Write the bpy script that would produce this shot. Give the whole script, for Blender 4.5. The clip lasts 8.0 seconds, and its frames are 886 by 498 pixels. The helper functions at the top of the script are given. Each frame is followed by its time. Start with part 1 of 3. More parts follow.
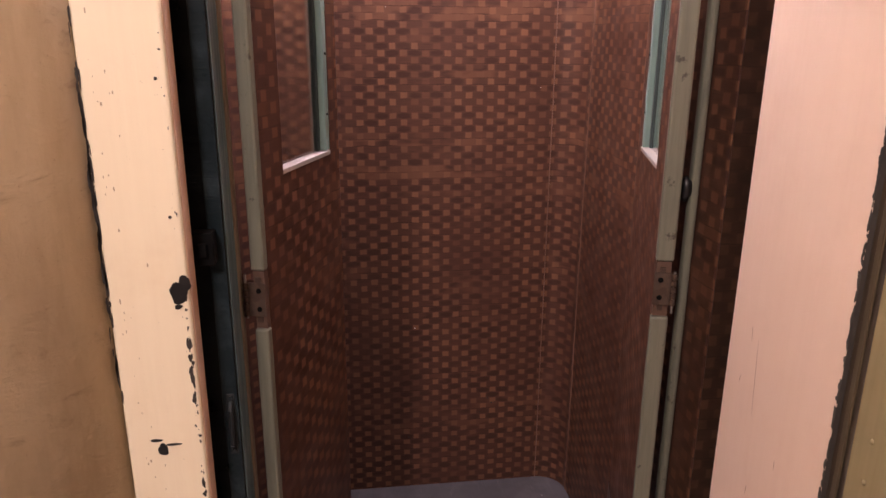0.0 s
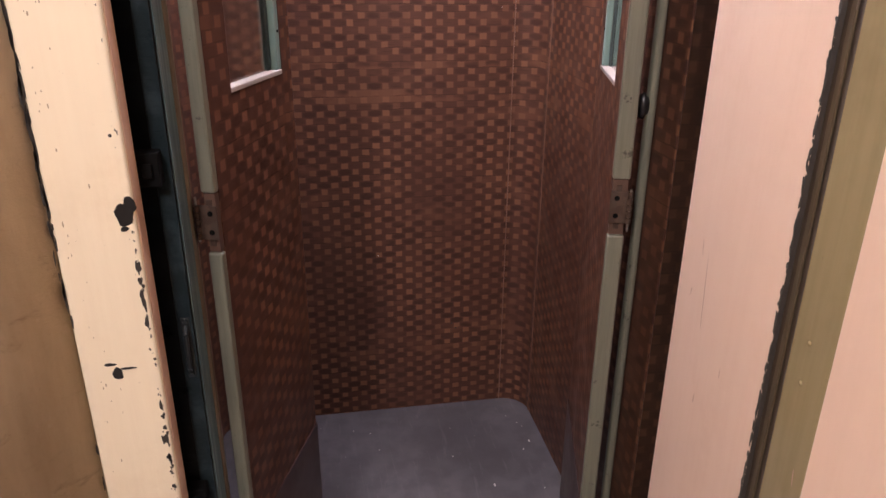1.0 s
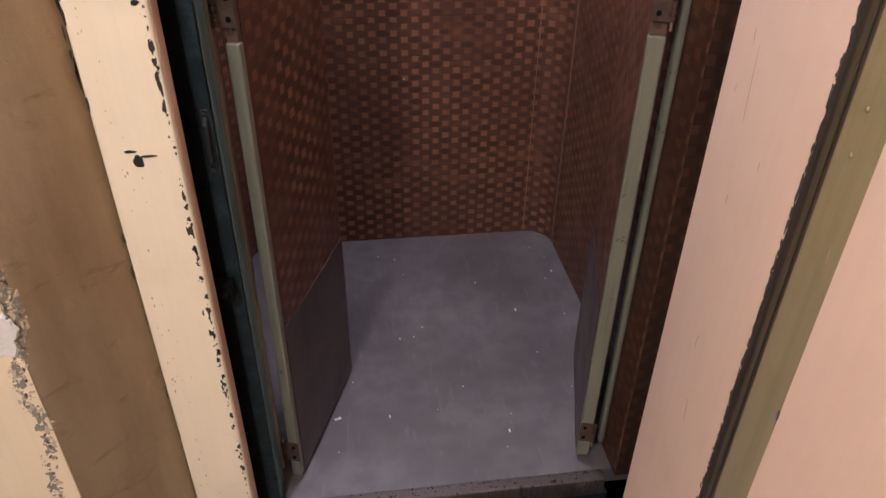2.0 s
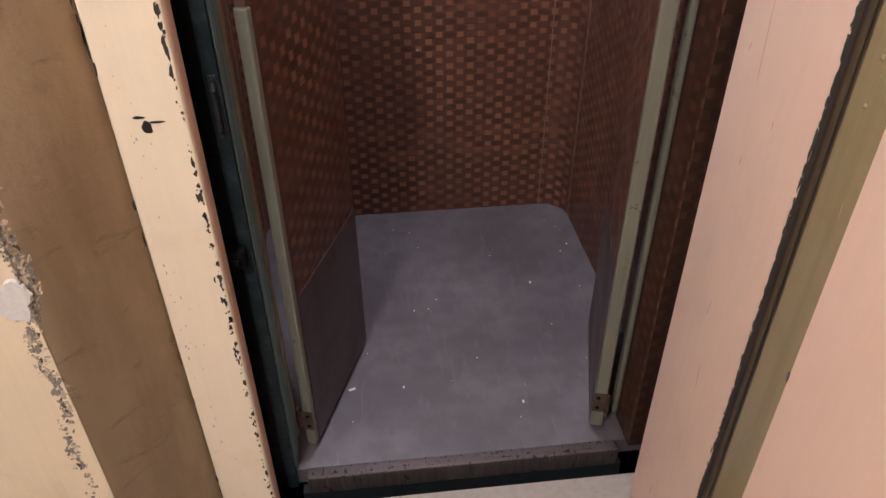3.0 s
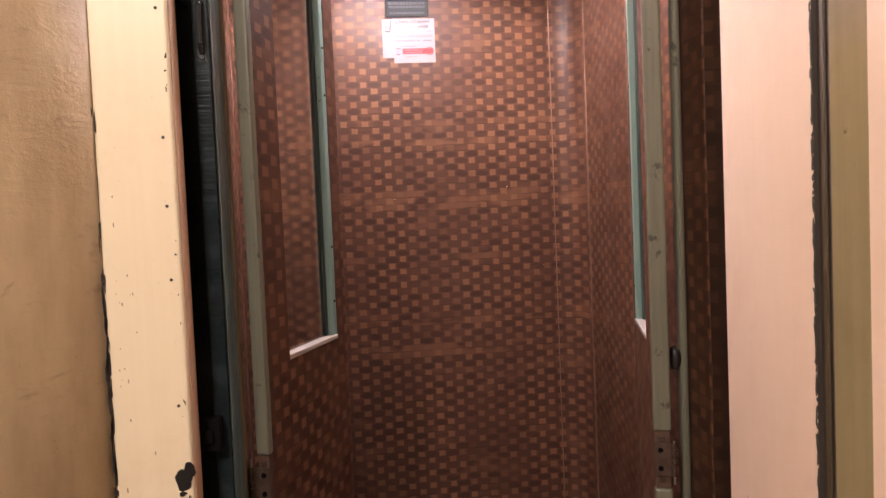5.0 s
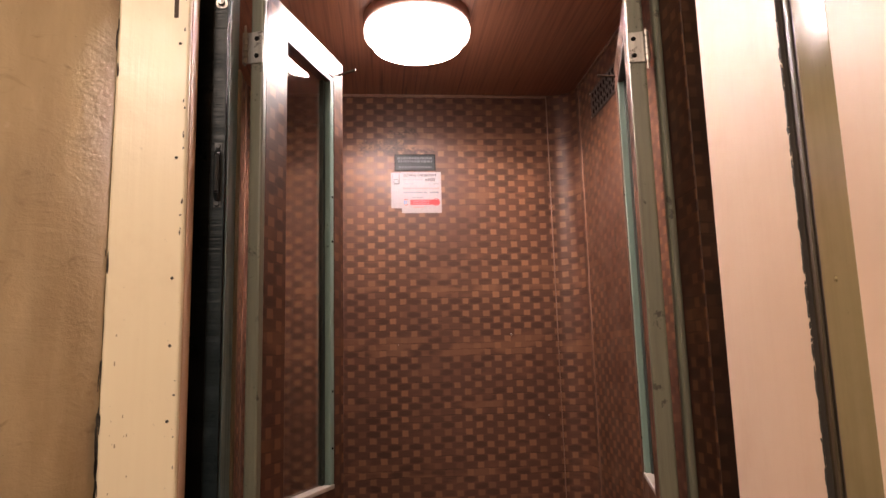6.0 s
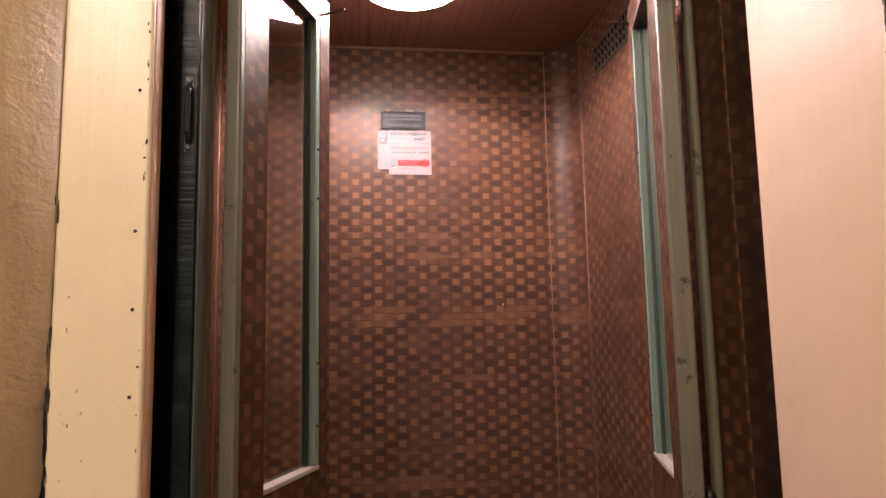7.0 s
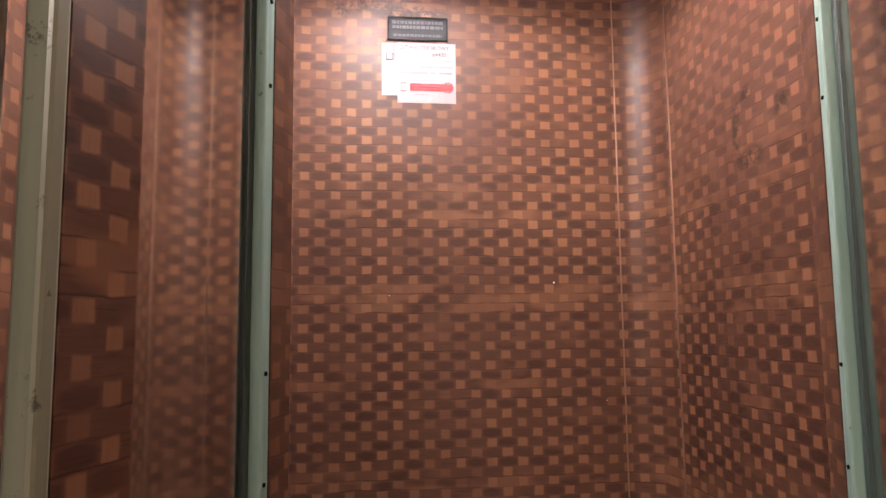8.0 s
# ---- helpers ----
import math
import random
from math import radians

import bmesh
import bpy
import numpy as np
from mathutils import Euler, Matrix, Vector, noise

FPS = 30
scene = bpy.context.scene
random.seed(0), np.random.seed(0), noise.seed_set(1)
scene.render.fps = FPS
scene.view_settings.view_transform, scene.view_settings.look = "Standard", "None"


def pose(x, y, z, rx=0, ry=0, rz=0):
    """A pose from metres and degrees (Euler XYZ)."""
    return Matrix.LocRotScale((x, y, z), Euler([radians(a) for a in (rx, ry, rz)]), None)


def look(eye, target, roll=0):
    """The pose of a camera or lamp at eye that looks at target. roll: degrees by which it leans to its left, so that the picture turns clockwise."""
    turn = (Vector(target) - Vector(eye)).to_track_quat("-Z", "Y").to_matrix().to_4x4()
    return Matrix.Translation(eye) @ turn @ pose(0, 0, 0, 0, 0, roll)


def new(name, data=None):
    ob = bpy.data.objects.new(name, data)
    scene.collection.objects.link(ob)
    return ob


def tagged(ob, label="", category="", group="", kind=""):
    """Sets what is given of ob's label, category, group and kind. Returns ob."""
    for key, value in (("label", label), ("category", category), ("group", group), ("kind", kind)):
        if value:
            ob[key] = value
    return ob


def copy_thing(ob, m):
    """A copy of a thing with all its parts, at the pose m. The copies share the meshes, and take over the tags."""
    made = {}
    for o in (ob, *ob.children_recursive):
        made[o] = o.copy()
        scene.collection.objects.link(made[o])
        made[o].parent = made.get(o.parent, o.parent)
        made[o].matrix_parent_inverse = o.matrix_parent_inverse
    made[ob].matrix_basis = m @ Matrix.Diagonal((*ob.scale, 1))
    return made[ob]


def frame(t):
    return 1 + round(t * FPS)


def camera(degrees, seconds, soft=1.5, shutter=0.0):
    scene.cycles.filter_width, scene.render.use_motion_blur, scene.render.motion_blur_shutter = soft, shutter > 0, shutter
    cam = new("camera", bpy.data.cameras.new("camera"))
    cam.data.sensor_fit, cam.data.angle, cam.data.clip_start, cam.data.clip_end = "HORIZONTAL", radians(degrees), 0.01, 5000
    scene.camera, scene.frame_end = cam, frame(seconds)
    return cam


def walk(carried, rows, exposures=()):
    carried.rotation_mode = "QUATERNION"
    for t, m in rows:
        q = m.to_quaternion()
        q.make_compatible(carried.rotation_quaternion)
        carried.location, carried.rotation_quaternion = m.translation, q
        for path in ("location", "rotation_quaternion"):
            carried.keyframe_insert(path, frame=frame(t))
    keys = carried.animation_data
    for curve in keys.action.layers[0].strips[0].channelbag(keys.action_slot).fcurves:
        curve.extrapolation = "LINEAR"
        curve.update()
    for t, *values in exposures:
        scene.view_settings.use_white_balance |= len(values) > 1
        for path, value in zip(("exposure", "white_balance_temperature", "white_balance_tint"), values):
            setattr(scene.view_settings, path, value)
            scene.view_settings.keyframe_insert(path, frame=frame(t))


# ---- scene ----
cam = camera(63.8, 8.0)
PATH = [
    (0, (0.005, 0.107, 1.328), (0.261, 2.006, 0.757), 0.4),
    (0.5, (0.019, 0.106, 1.32), (0.349, 1.972, 0.68), 0.3),
    (1, (0.025, 0.107, 1.307), (0.357, 1.932, 0.56), 0.5),
    (1.5, (0.029, 0.114, 1.265), (0.316, 1.866, 0.344), 0.8),
    (2, (0.026, 0.1, 1.225), (0.261, 1.749, 0.117), 0.9),
    (2.2, (0.027, 0.101, 1.208), (0.248, 1.711, 0.041), 0.9),
    (3.3, (0.041, 0.089, 1.207), (0.209, 1.725, 0.069), -0.7),
    (3.5, (0.04, 0.087, 1.219), (0.209, 1.786, 0.177), -1.0),
    (4, (0.04, 0.077, 1.272), (0.219, 1.933, 0.55), -1.6),
    (4.5, (0.035, 0.054, 1.309), (0.236, 2.011, 0.952), -1.9),
    (5, (0.05, 0.04, 1.346), (0.24, 2.029, 1.256), -2.4),
    (5.2, (0.034, 0.041, 1.347), (0.248, 2.029, 1.368), -2.1),
    (6.3, (0.059, 0.03, 1.338), (0.237, 1.991, 1.691), -1.3),
    (6.5, (0.035, 0.048, 1.358), (0.244, 2.009, 1.691), -1.7),
    (7, (0.028, 0.158, 1.337), (0.282, 2.126, 1.586), -1.1),
    (7.2, (0.011, 0.262, 1.328), (0.292, 2.229, 1.561), -1.1),
    (7.5, (-0.013, 0.412, 1.346), (0.286, 2.378, 1.556), -1.1),
    (7.8, (0.006, 0.553, 1.35), (0.287, 2.522, 1.558), -0.8),
    (8, (0.061, 0.674, 1.342), (0.284, 2.649, 1.558), -0.6),
]
EXPOSURE = [
    (0.0, -0.15, 6200, 24), (0.5, -0.05, 5950, 20), (1.0, 0.0, 5750, 16), (2.0, 0.05, 5600, 12), (3.5, 0.05, 5600, 12), (4.2, 0.0, 5800, 14),
    (4.6, -0.1, 6000, 15), (5.0, -0.32, 6400, 14), (6.4, -0.9, 7300, 14), (7.0, -0.75, 7100, 14), (7.5, -0.4, 6700, 14), (8.0, -0.25, 6500, 9),
]
walk(cam, [(t, look(eye, target, roll)) for t, eye, target, roll in PATH], EXPOSURE)


# ---- light ----
world = bpy.data.worlds.new("world")
scene.world = world
world.use_nodes = True
world.node_tree.nodes["Background"].inputs[0].default_value = (0.9, 0.75, 0.6, 1)
world.node_tree.nodes["Background"].inputs[1].default_value = 0.01

RING_GLOW, SIDE_GLOW, BOWL_GLOW, NECK_GLOW = 14.0, 45.0, 190.0, 9000.0
landing_light = bpy.data.lights.new("landing_lamp", "POINT")
landing_light.shadow_soft_size = 0.17
landing_light.energy, landing_light.color = 145.0, (1.0, 0.875, 0.81)
landing_lamp = new("landing_lamp", landing_light)
landing_lamp.location = (-0.72, -0.80, 2.58)


# ---- materials ----
class Tree:
    """A short way to write node materials."""

    def __init__(self, name):
        self.mat = bpy.data.materials.new(name)
        self.mat.use_nodes = True
        self.nt = self.mat.node_tree
        self.bsdf = self.nt.nodes["Principled BSDF"]

    def put(self, socket, value):
        if isinstance(value, bpy.types.NodeSocket):
            self.nt.links.new(value, socket)
        elif value is not None:
            if isinstance(value, tuple) and len(value) == 3 and socket.type == "RGBA":
                value = (*value, 1)
            socket.default_value = value

    def set(self, **values):
        for key, value in values.items():
            self.put(self.bsdf.inputs[key.replace("_", " ")], value)
        return self

    def math(self, op, a, b=0.0, c=0.0, clamp=False):
        n = self.nt.nodes.new("ShaderNodeMath")
        n.operation, n.use_clamp = op, clamp
        for socket, value in zip(n.inputs, (a, b, c)):
            self.put(socket, value)
        return n.outputs[0]

    def step(self, x, lo, hi, a=0.0, b=1.0):
        n = self.nt.nodes.new("ShaderNodeMapRange")
        n.interpolation_type = "SMOOTHSTEP"
        for socket, value in zip(n.inputs, (x, lo, hi, a, b)):
            self.put(socket, value)
        return n.outputs[0]

    def mix(self, f, a, b, how="MIX"):
        n = self.nt.nodes.new("ShaderNodeMix")
        n.data_type, n.blend_type = "RGBA", how
        self.put(n.inputs[0], f)
        self.put(n.inputs[6], a)
        self.put(n.inputs[7], b)
        return n.outputs[2]

    def uv(self):
        n = self.nt.nodes.new("ShaderNodeUVMap")
        n.uv_map = "metres"
        return n.outputs[0]

    def place(self):
        return self.nt.nodes.new("ShaderNodeTexCoord").outputs["Object"]

    def split(self, v):
        n = self.nt.nodes.new("ShaderNodeSeparateXYZ")
        self.put(n.inputs[0], v)
        return n.outputs[0], n.outputs[1], n.outputs[2]

    def join(self, x, y, z=0.0):
        n = self.nt.nodes.new("ShaderNodeCombineXYZ")
        for socket, value in zip(n.inputs, (x, y, z)):
            self.put(socket, value)
        return n.outputs[0]

    def scale(self, v, s):
        n = self.nt.nodes.new("ShaderNodeVectorMath")
        n.operation = "MULTIPLY"
        self.put(n.inputs[0], v)
        n.inputs[1].default_value = s
        return n.outputs[0]

    def noise(self, v, size, detail=4.0, rough=0.6, warp=0.0):
        n = self.nt.nodes.new("ShaderNodeTexNoise")
        self.put(n.inputs["Vector"], v)
        n.inputs["Scale"].default_value = size
        n.inputs["Detail"].default_value = detail
        n.inputs["Roughness"].default_value = rough
        n.inputs["Distortion"].default_value = warp
        return n.outputs["Fac"]

    def cell(self, v):
        n = self.nt.nodes.new("ShaderNodeTexWhiteNoise")
        n.noise_dimensions = "3D"
        self.put(n.inputs["Vector"], v)
        return n.outputs["Value"]

    def bump(self, h, strength=0.3, distance=0.001):
        n = self.nt.nodes.new("ShaderNodeBump")
        n.inputs["Strength"].default_value = strength
        n.inputs["Distance"].default_value = distance
        self.put(n.inputs["Height"], h)
        self.put(self.bsdf.inputs["Normal"], n.outputs[0])
        return self


def weave_material(name, dirt, darken=0.0, stains=()):
    """Printed laminate: pale upright squares between darker lying strips, like a woven veneer."""
    t = Tree(name)
    uv = t.uv()
    u, v, _ = t.split(uv)
    v = t.math("ADD", v, t.math("MULTIPLY", t.math("SUBTRACT", t.noise(uv, 9.0, 2.0), 0.5), 0.006))
    v = t.math("ADD", v, t.math("MULTIPLY", t.math("SUBTRACT", t.noise(t.scale(uv, (26.0, 60.0, 1.0)), 1.0, 3.0), 0.5), 0.0060))
    u = t.math("ADD", u, t.math("MULTIPLY", t.math("SUBTRACT", t.noise(t.scale(uv, (50.0, 40.0, 1.0)), 1.0, 2.0), 0.5), 0.0040))
    rows = t.math("DIVIDE", v, 0.0177)
    row = t.math("FLOOR", rows)
    fv = t.math("FRACT", rows)
    odd = t.math("MULTIPLY", t.math("PINGPONG", row, 1.0), 0.5)
    cols = t.math("ADD", t.math("DIVIDE", u, 0.0577), odd)
    col = t.math("FLOOR", cols)
    fu = t.math("FRACT", cols)
    du = t.math("ABSOLUTE", t.math("SUBTRACT", fu, 0.5))
    dv = t.math("ABSOLUTE", t.math("SUBTRACT", fv, 0.5))
    rnd = t.cell(t.join(col, row, 3.0))
    rnd2 = t.cell(t.join(col, row, 9.0))
    strip = t.cell(t.join(t.math("FLOOR", t.math("ADD", cols, 0.5)), row, 17.0))
    rowrnd = t.cell(t.join(row, 5.0, 2.0))
    lying = t.noise(t.scale(uv, (22.0, 420.0, 1.0)), 1.0, 3.0)
    upright = t.noise(t.scale(uv, (420.0, 30.0, 1.0)), 1.0, 3.0)
    streak = t.noise(t.scale(uv, (16.0, 330.0, 1.0)), 1.0, 3.0, 0.6, 0.3)
    big = t.noise(uv, 3.2, 3.0)
    # the print is crisp in some upright zones and washed out in others
    zone = t.step(t.noise(t.scale(uv, (5.0, 2.2, 1.0)), 1.0, 2.0, 0.5), 0.40, 0.60)
    patch = t.noise(t.scale(uv, (9.0, 20.0, 1.0)), 1.0, 2.0, 0.5)
    wide = t.math("ADD", 0.138, t.math("MULTIPLY", rnd2, 0.03))
    square = t.math("MULTIPLY", t.step(t.math("SUBTRACT", du, wide), -0.030, 0.034, 1, 0), t.step(dv, 0.36, 0.50, 1, 0.15))
    # lying strips: mid brown with lens-shaped dark cores of fine grain
    core = t.math("MULTIPLY", t.step(t.math("SUBTRACT", 0.5, du), 0.22, 0.36, 1, 0), t.step(t.math("ADD", dv, t.math("MULTIPLY", t.math("SUBTRACT", 0.5, du), 0.5)), 0.34, 0.52, 1, 0))
    lyingc = t.mix(lying, (0.068, 0.0300, 0.0200), (0.102, 0.0460, 0.0295))
    dark = t.math("MULTIPLY", core, t.step(strip, 0.15, 0.85, 1.0, 0.12))
    lyingc = t.mix(dark, lyingc, t.mix(streak, (0.0300, 0.0132, 0.0098), (0.0800, 0.0360, 0.0250)))
    lyingc = t.mix(t.math("MULTIPLY", t.step(streak, 0.56, 0.66), 0.45), lyingc, (0.0340, 0.0150, 0.0110))
    lyingc = t.mix(t.math("MULTIPLY", t.step(rowrnd, 0.78, 0.92), t.step(patch, 0.40, 0.60, 0.0, 0.75)), lyingc, (0.1600, 0.0740, 0.0420))
    lyingc = t.mix(t.step(patch, 0.54, 0.70, 0, 0.5), lyingc, (0.1300, 0.0600, 0.0365))
    # upright squares
    pale = t.mix(upright, (0.1680, 0.0785, 0.0440), (0.2250, 0.1080, 0.0585))
    pale = t.mix(t.step(rnd, 0.55, 1.0, 0, 0.55), pale, (0.1150, 0.0520, 0.0325))
    pale = t.mix(t.math("MULTIPLY", t.step(rnd2, 0.25, 0.75, 0.35, 1.0), t.math("MULTIPLY", zone, 0.8)), pale, lyingc)
    colour = t.mix(square, lyingc, pale)
    seam = t.math("MULTIPLY", t.step(fv, 0.0, 0.15, 1, 0), t.step(rowrnd, 0.40, 0.60))
    seam = t.math("MULTIPLY", seam, t.step(t.noise(t.scale(uv, (12.0, 60.0, 1.0)), 1.0, 2.0), 0.42, 0.56, 0, 0.8))
    colour = t.mix(seam, colour, (0.0230, 0.0100, 0.0075))
    colour = t.mix(t.step(big, 0.35, 0.7, 0.0, 0.30), colour, (0.0560, 0.0240, 0.0185))
    if dirt:
        # scraped glue over the old plate, a run of it beside, and rubbed grime
        sx, sy, _ = t.split(uv)
        rag = t.math("MULTIPLY", t.math("SUBTRACT", t.noise(uv, 34.0, 4.0, 0.7), 0.5), 0.05)
        flecks = t.noise(uv, 120.0, 6.0, 0.75)

        def smear(x, z, rx, rz):
            fx = t.step(t.math("ADD", t.math("ABSOLUTE", t.math("SUBTRACT", sx, x + 0.048)), rag), 0.75 * rx, rx, 1, 0)
            fz = t.step(t.math("ADD", t.math("ABSOLUTE", t.math("SUBTRACT", sy, z - 0.0041)), rag), 0.6 * rz, rz, 1, 0)
            return t.math("MULTIPLY", fx, fz)

        for x, z, rx, rz in ((0.085, 1.964, 0.070, 0.022), (0.013, 1.957, 0.013, 0.024), (0.150, 1.950, 0.080, 0.012), (0.135, 2.005, 0.05, 0.010)):
            spot = smear(x, z, rx, rz)
            colour = t.mix(t.math("MULTIPLY", spot, t.step(flecks, 0.56, 0.40, 0, 0.85)), colour, (0.0300, 0.0165, 0.0130))
            colour = t.mix(t.math("MULTIPLY", spot, t.step(flecks, 0.60, 0.66, 0, 0.8)), colour, (0.1700, 0.1150, 0.0780))
    for su, sv, ru, rv in stains:
        sx, sy, _ = t.split(uv)
        spot = t.math("MULTIPLY", t.step(t.math("ABSOLUTE", t.math("SUBTRACT", sx, su)), 0.3 * ru, ru, 1, 0), t.step(t.math("ABSOLUTE", t.math("SUBTRACT", sy, sv)), 0.3 * rv, rv, 1, 0))
        spot = t.math("MULTIPLY", spot, t.step(t.noise(uv, 55.0, 4.0, 0.6), 0.40, 0.56))
        colour = t.mix(t.math("MULTIPLY", spot, 0.8), colour, (0.0146, 0.0074, 0.0051))
    if darken:
        colour = t.mix(t.step(t.noise(uv, 11.0, 4.0), 0.3, 0.7, 0.75 * darken, darken), colour, (0.0107, 0.0074, 0.0056))
    specks = t.step(t.noise(uv, 260.0, 1.0), 0.80, 0.83)
    colour = t.mix(specks, colour, (0.1439, 0.1032, 0.0817))
    t.set(Base_Color=colour, Roughness=t.step(t.noise(uv, 14.0, 4.0), 0.3, 0.7, 0.34, 0.50), Specular_IOR_Level=0.19)
    t.bump(t.math("ADD", lying, t.math("MULTIPLY", big, 2.0)), 0.10, 0.0008)
    return t.mat


def paint_material(name, base, other, rough=0.4, chip=None, streak=1.0, relief=0.25):
    """Old thick gloss paint with brush streaks, stains and, where chip is given, flaked spots of that colour."""
    t = Tree(name)
    p = t.place()
    runs = t.noise(t.scale(p, (60.0, 60.0, 2.5)), 1.0, 4.0)
    blot = t.noise(p, 7.0, 5.0, 0.65)
    fine = t.noise(p, 160.0, 3.0)
    c = t.mix(t.math("MULTIPLY", t.step(runs, 0.35, 0.75), 0.55 * streak), base, other)
    c = t.mix(t.step(blot, 0.5, 0.75, 0, 0.5), c, other)
    c = t.mix(t.step(fine, 0.70, 0.80, 0, 0.35), c, tuple(0.35 * k for k in other))
    if chip:
        spots = t.step(t.noise(p, 85.0, 4.0, 0.6), 0.80, 0.81)
        c = t.mix(spots, c, chip)
    t.set(Base_Color=c, Roughness=t.step(blot, 0.3, 0.8, rough - 0.06, rough + 0.12))
    t.bump(t.math("ADD", t.math("MULTIPLY", runs, 0.7), t.math("MULTIPLY", t.noise(p, 35.0, 5.0), 0.8)), relief, 0.0025)
    return t.mat


def metal_material(name, base, wear, rough=0.4, metallic=0.0, worn=0.66):
    """Painted or bare metal, scuffed along its length."""
    t = Tree(name)
    p = t.place()
    run = t.noise(t.scale(p, (90.0, 90.0, 5.0)), 1.0, 5.0)
    spot = t.noise(p, 28.0, 6.0, 0.7)
    c = t.mix(t.step(run, 0.4, 0.72, 0, 0.45), base, wear)
    c = t.mix(t.step(spot, worn, worn + 0.05, 0, 0.85), c, tuple(0.4 * k for k in wear))
    t.set(Base_Color=c, Metallic=metallic, Roughness=t.step(run, 0.3, 0.7, rough - 0.08, rough + 0.1))
    t.bump(t.math("ADD", run, spot), 0.2, 0.001)
    return t.mat


def plain(name, colour, rough=0.5, metallic=0.0):
    """A small thing's surface, with a slight unevenness."""
    t = Tree(name)
    n = t.noise(t.place(), 120.0, 3.0)
    t.set(Base_Color=t.mix(n, tuple(0.8 * k for k in colour), tuple(min(1.0, 1.15 * k) for k in colour)), Roughness=rough, Metallic=metallic)
    return t.mat


WEAVE = weave_material("weave_laminate", False)
WEAVE_DARK = weave_material("weave_laminate_dark", False, 0.85)
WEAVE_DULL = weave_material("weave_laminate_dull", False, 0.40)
WEAVE_EAST = weave_material("weave_laminate_smeared", False, 0.0, ((1.712, 1.640, 0.016, 0.060), (1.675, 1.590, 0.05, 0.020), (1.590, 1.650, 0.022, 0.020), (1.68, 1.69, 0.022, 0.016)))
WEAVE_BACK = weave_material("weave_laminate_scraped", True)
CREAM = paint_material("cream_paint", (0.85, 0.755, 0.565), (0.73, 0.61, 0.425), 0.36, (0.20, 0.15, 0.10), 0.35)
def stained_plaster():
    t = Tree("tan_plaster_paint")
    p = t.place()
    wide = t.noise(t.scale(p, (9.0, 9.0, 2.2)), 1.0, 5.0, 0.6)
    smear = t.noise(t.scale(p, (14.0, 14.0, 30.0)), 1.0, 5.0, 0.65, 0.6)
    fine = t.noise(p, 140.0, 4.0, 0.7)
    c = t.mix(t.step(wide, 0.32, 0.70), (0.60, 0.475, 0.300), (0.420, 0.312, 0.185))
    c = t.mix(t.step(smear, 0.57, 0.74, 0, 0.6), c, (0.23, 0.155, 0.09))
    c = t.mix(t.step(t.noise(p, 21.0, 3.0), 0.66, 0.72, 0, 0.5), c, (0.60, 0.47, 0.33))
    c = t.mix(t.step(fine, 0.66, 0.74, 0, 0.5), c, (0.20, 0.13, 0.08))
    t.set(Base_Color=c, Roughness=t.step(wide, 0.3, 0.7, 0.42, 0.60))
    t.bump(t.math("ADD", t.math("MULTIPLY", fine, 0.4), t.math("ADD", t.math("MULTIPLY", smear, 1.2), wide)), 0.55, 0.003)
    return t.mat


TAN = stained_plaster()

PINK = paint_material("pink_paint", (0.71, 0.520, 0.400), (0.65, 0.455, 0.340), 0.55, None, 0.5, 0.10)
KHAKI = paint_material("khaki_gloss", (0.29, 0.235, 0.125), (0.21, 0.165, 0.085), 0.10, (0.10, 0.08, 0.05), 0.7, 0.015)
PROFILE = metal_material("grey_green_profile", (0.155, 0.158, 0.118), (0.075, 0.072, 0.054), 0.36, 0.0, 0.61)
TEAL = metal_material("teal_profile", (0.20, 0.30, 0.27), (0.11, 0.17, 0.155), 0.36)
BLACK = metal_material("black_steel", (0.010, 0.014, 0.016), (0.020, 0.031, 0.036), 0.40)
STEEL = metal_material("bare_steel", (0.40, 0.385, 0.36), (0.16, 0.145, 0.13), 0.36, 0.9, 0.56)
RUST = metal_material("rusted_steel", (0.055, 0.036, 0.026), (0.12, 0.066, 0.04), 0.65, 0.2, 0.5)
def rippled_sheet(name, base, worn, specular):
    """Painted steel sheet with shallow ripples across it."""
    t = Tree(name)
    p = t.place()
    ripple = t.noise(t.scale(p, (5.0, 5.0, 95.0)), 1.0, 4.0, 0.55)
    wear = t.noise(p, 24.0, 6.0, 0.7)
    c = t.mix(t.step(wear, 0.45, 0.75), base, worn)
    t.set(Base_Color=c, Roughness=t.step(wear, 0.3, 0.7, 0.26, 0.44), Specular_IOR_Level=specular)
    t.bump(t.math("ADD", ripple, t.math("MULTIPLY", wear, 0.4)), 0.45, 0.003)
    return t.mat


# near-black base carries the shade on the west post's front
RIPPLED = rippled_sheet("rippled_shaded_sheet", (0.0020, 0.0030, 0.0034), (0.005, 0.008, 0.009), 0.12)
DARK = plain("dark_gap", (0.004, 0.004, 0.004), 0.9)
DARK.node_tree.nodes["Principled BSDF"].inputs["Specular IOR Level"].default_value = 0.1
CHIPPED = plain("bare_dark_chip", (0.035, 0.028, 0.022), 0.75)
PLASTER = plain("bare_white_plaster", (0.72, 0.70, 0.66), 0.9)
RUBBER = plain("black_rubber", (0.015, 0.014, 0.014), 0.35)
WHITE = plain("white_paper", (0.29, 0.265, 0.278), 0.9)
INK = plain("black_ink", (0.012, 0.012, 0.016), 0.8)
GREYINK = plain("grey_ink", (0.14, 0.14, 0.17), 0.8)
REDINK = plain("red_ink", (0.46, 0.05, 0.055), 0.7)
PINKINK = plain("pink_ink", (0.46, 0.19, 0.20), 0.7)
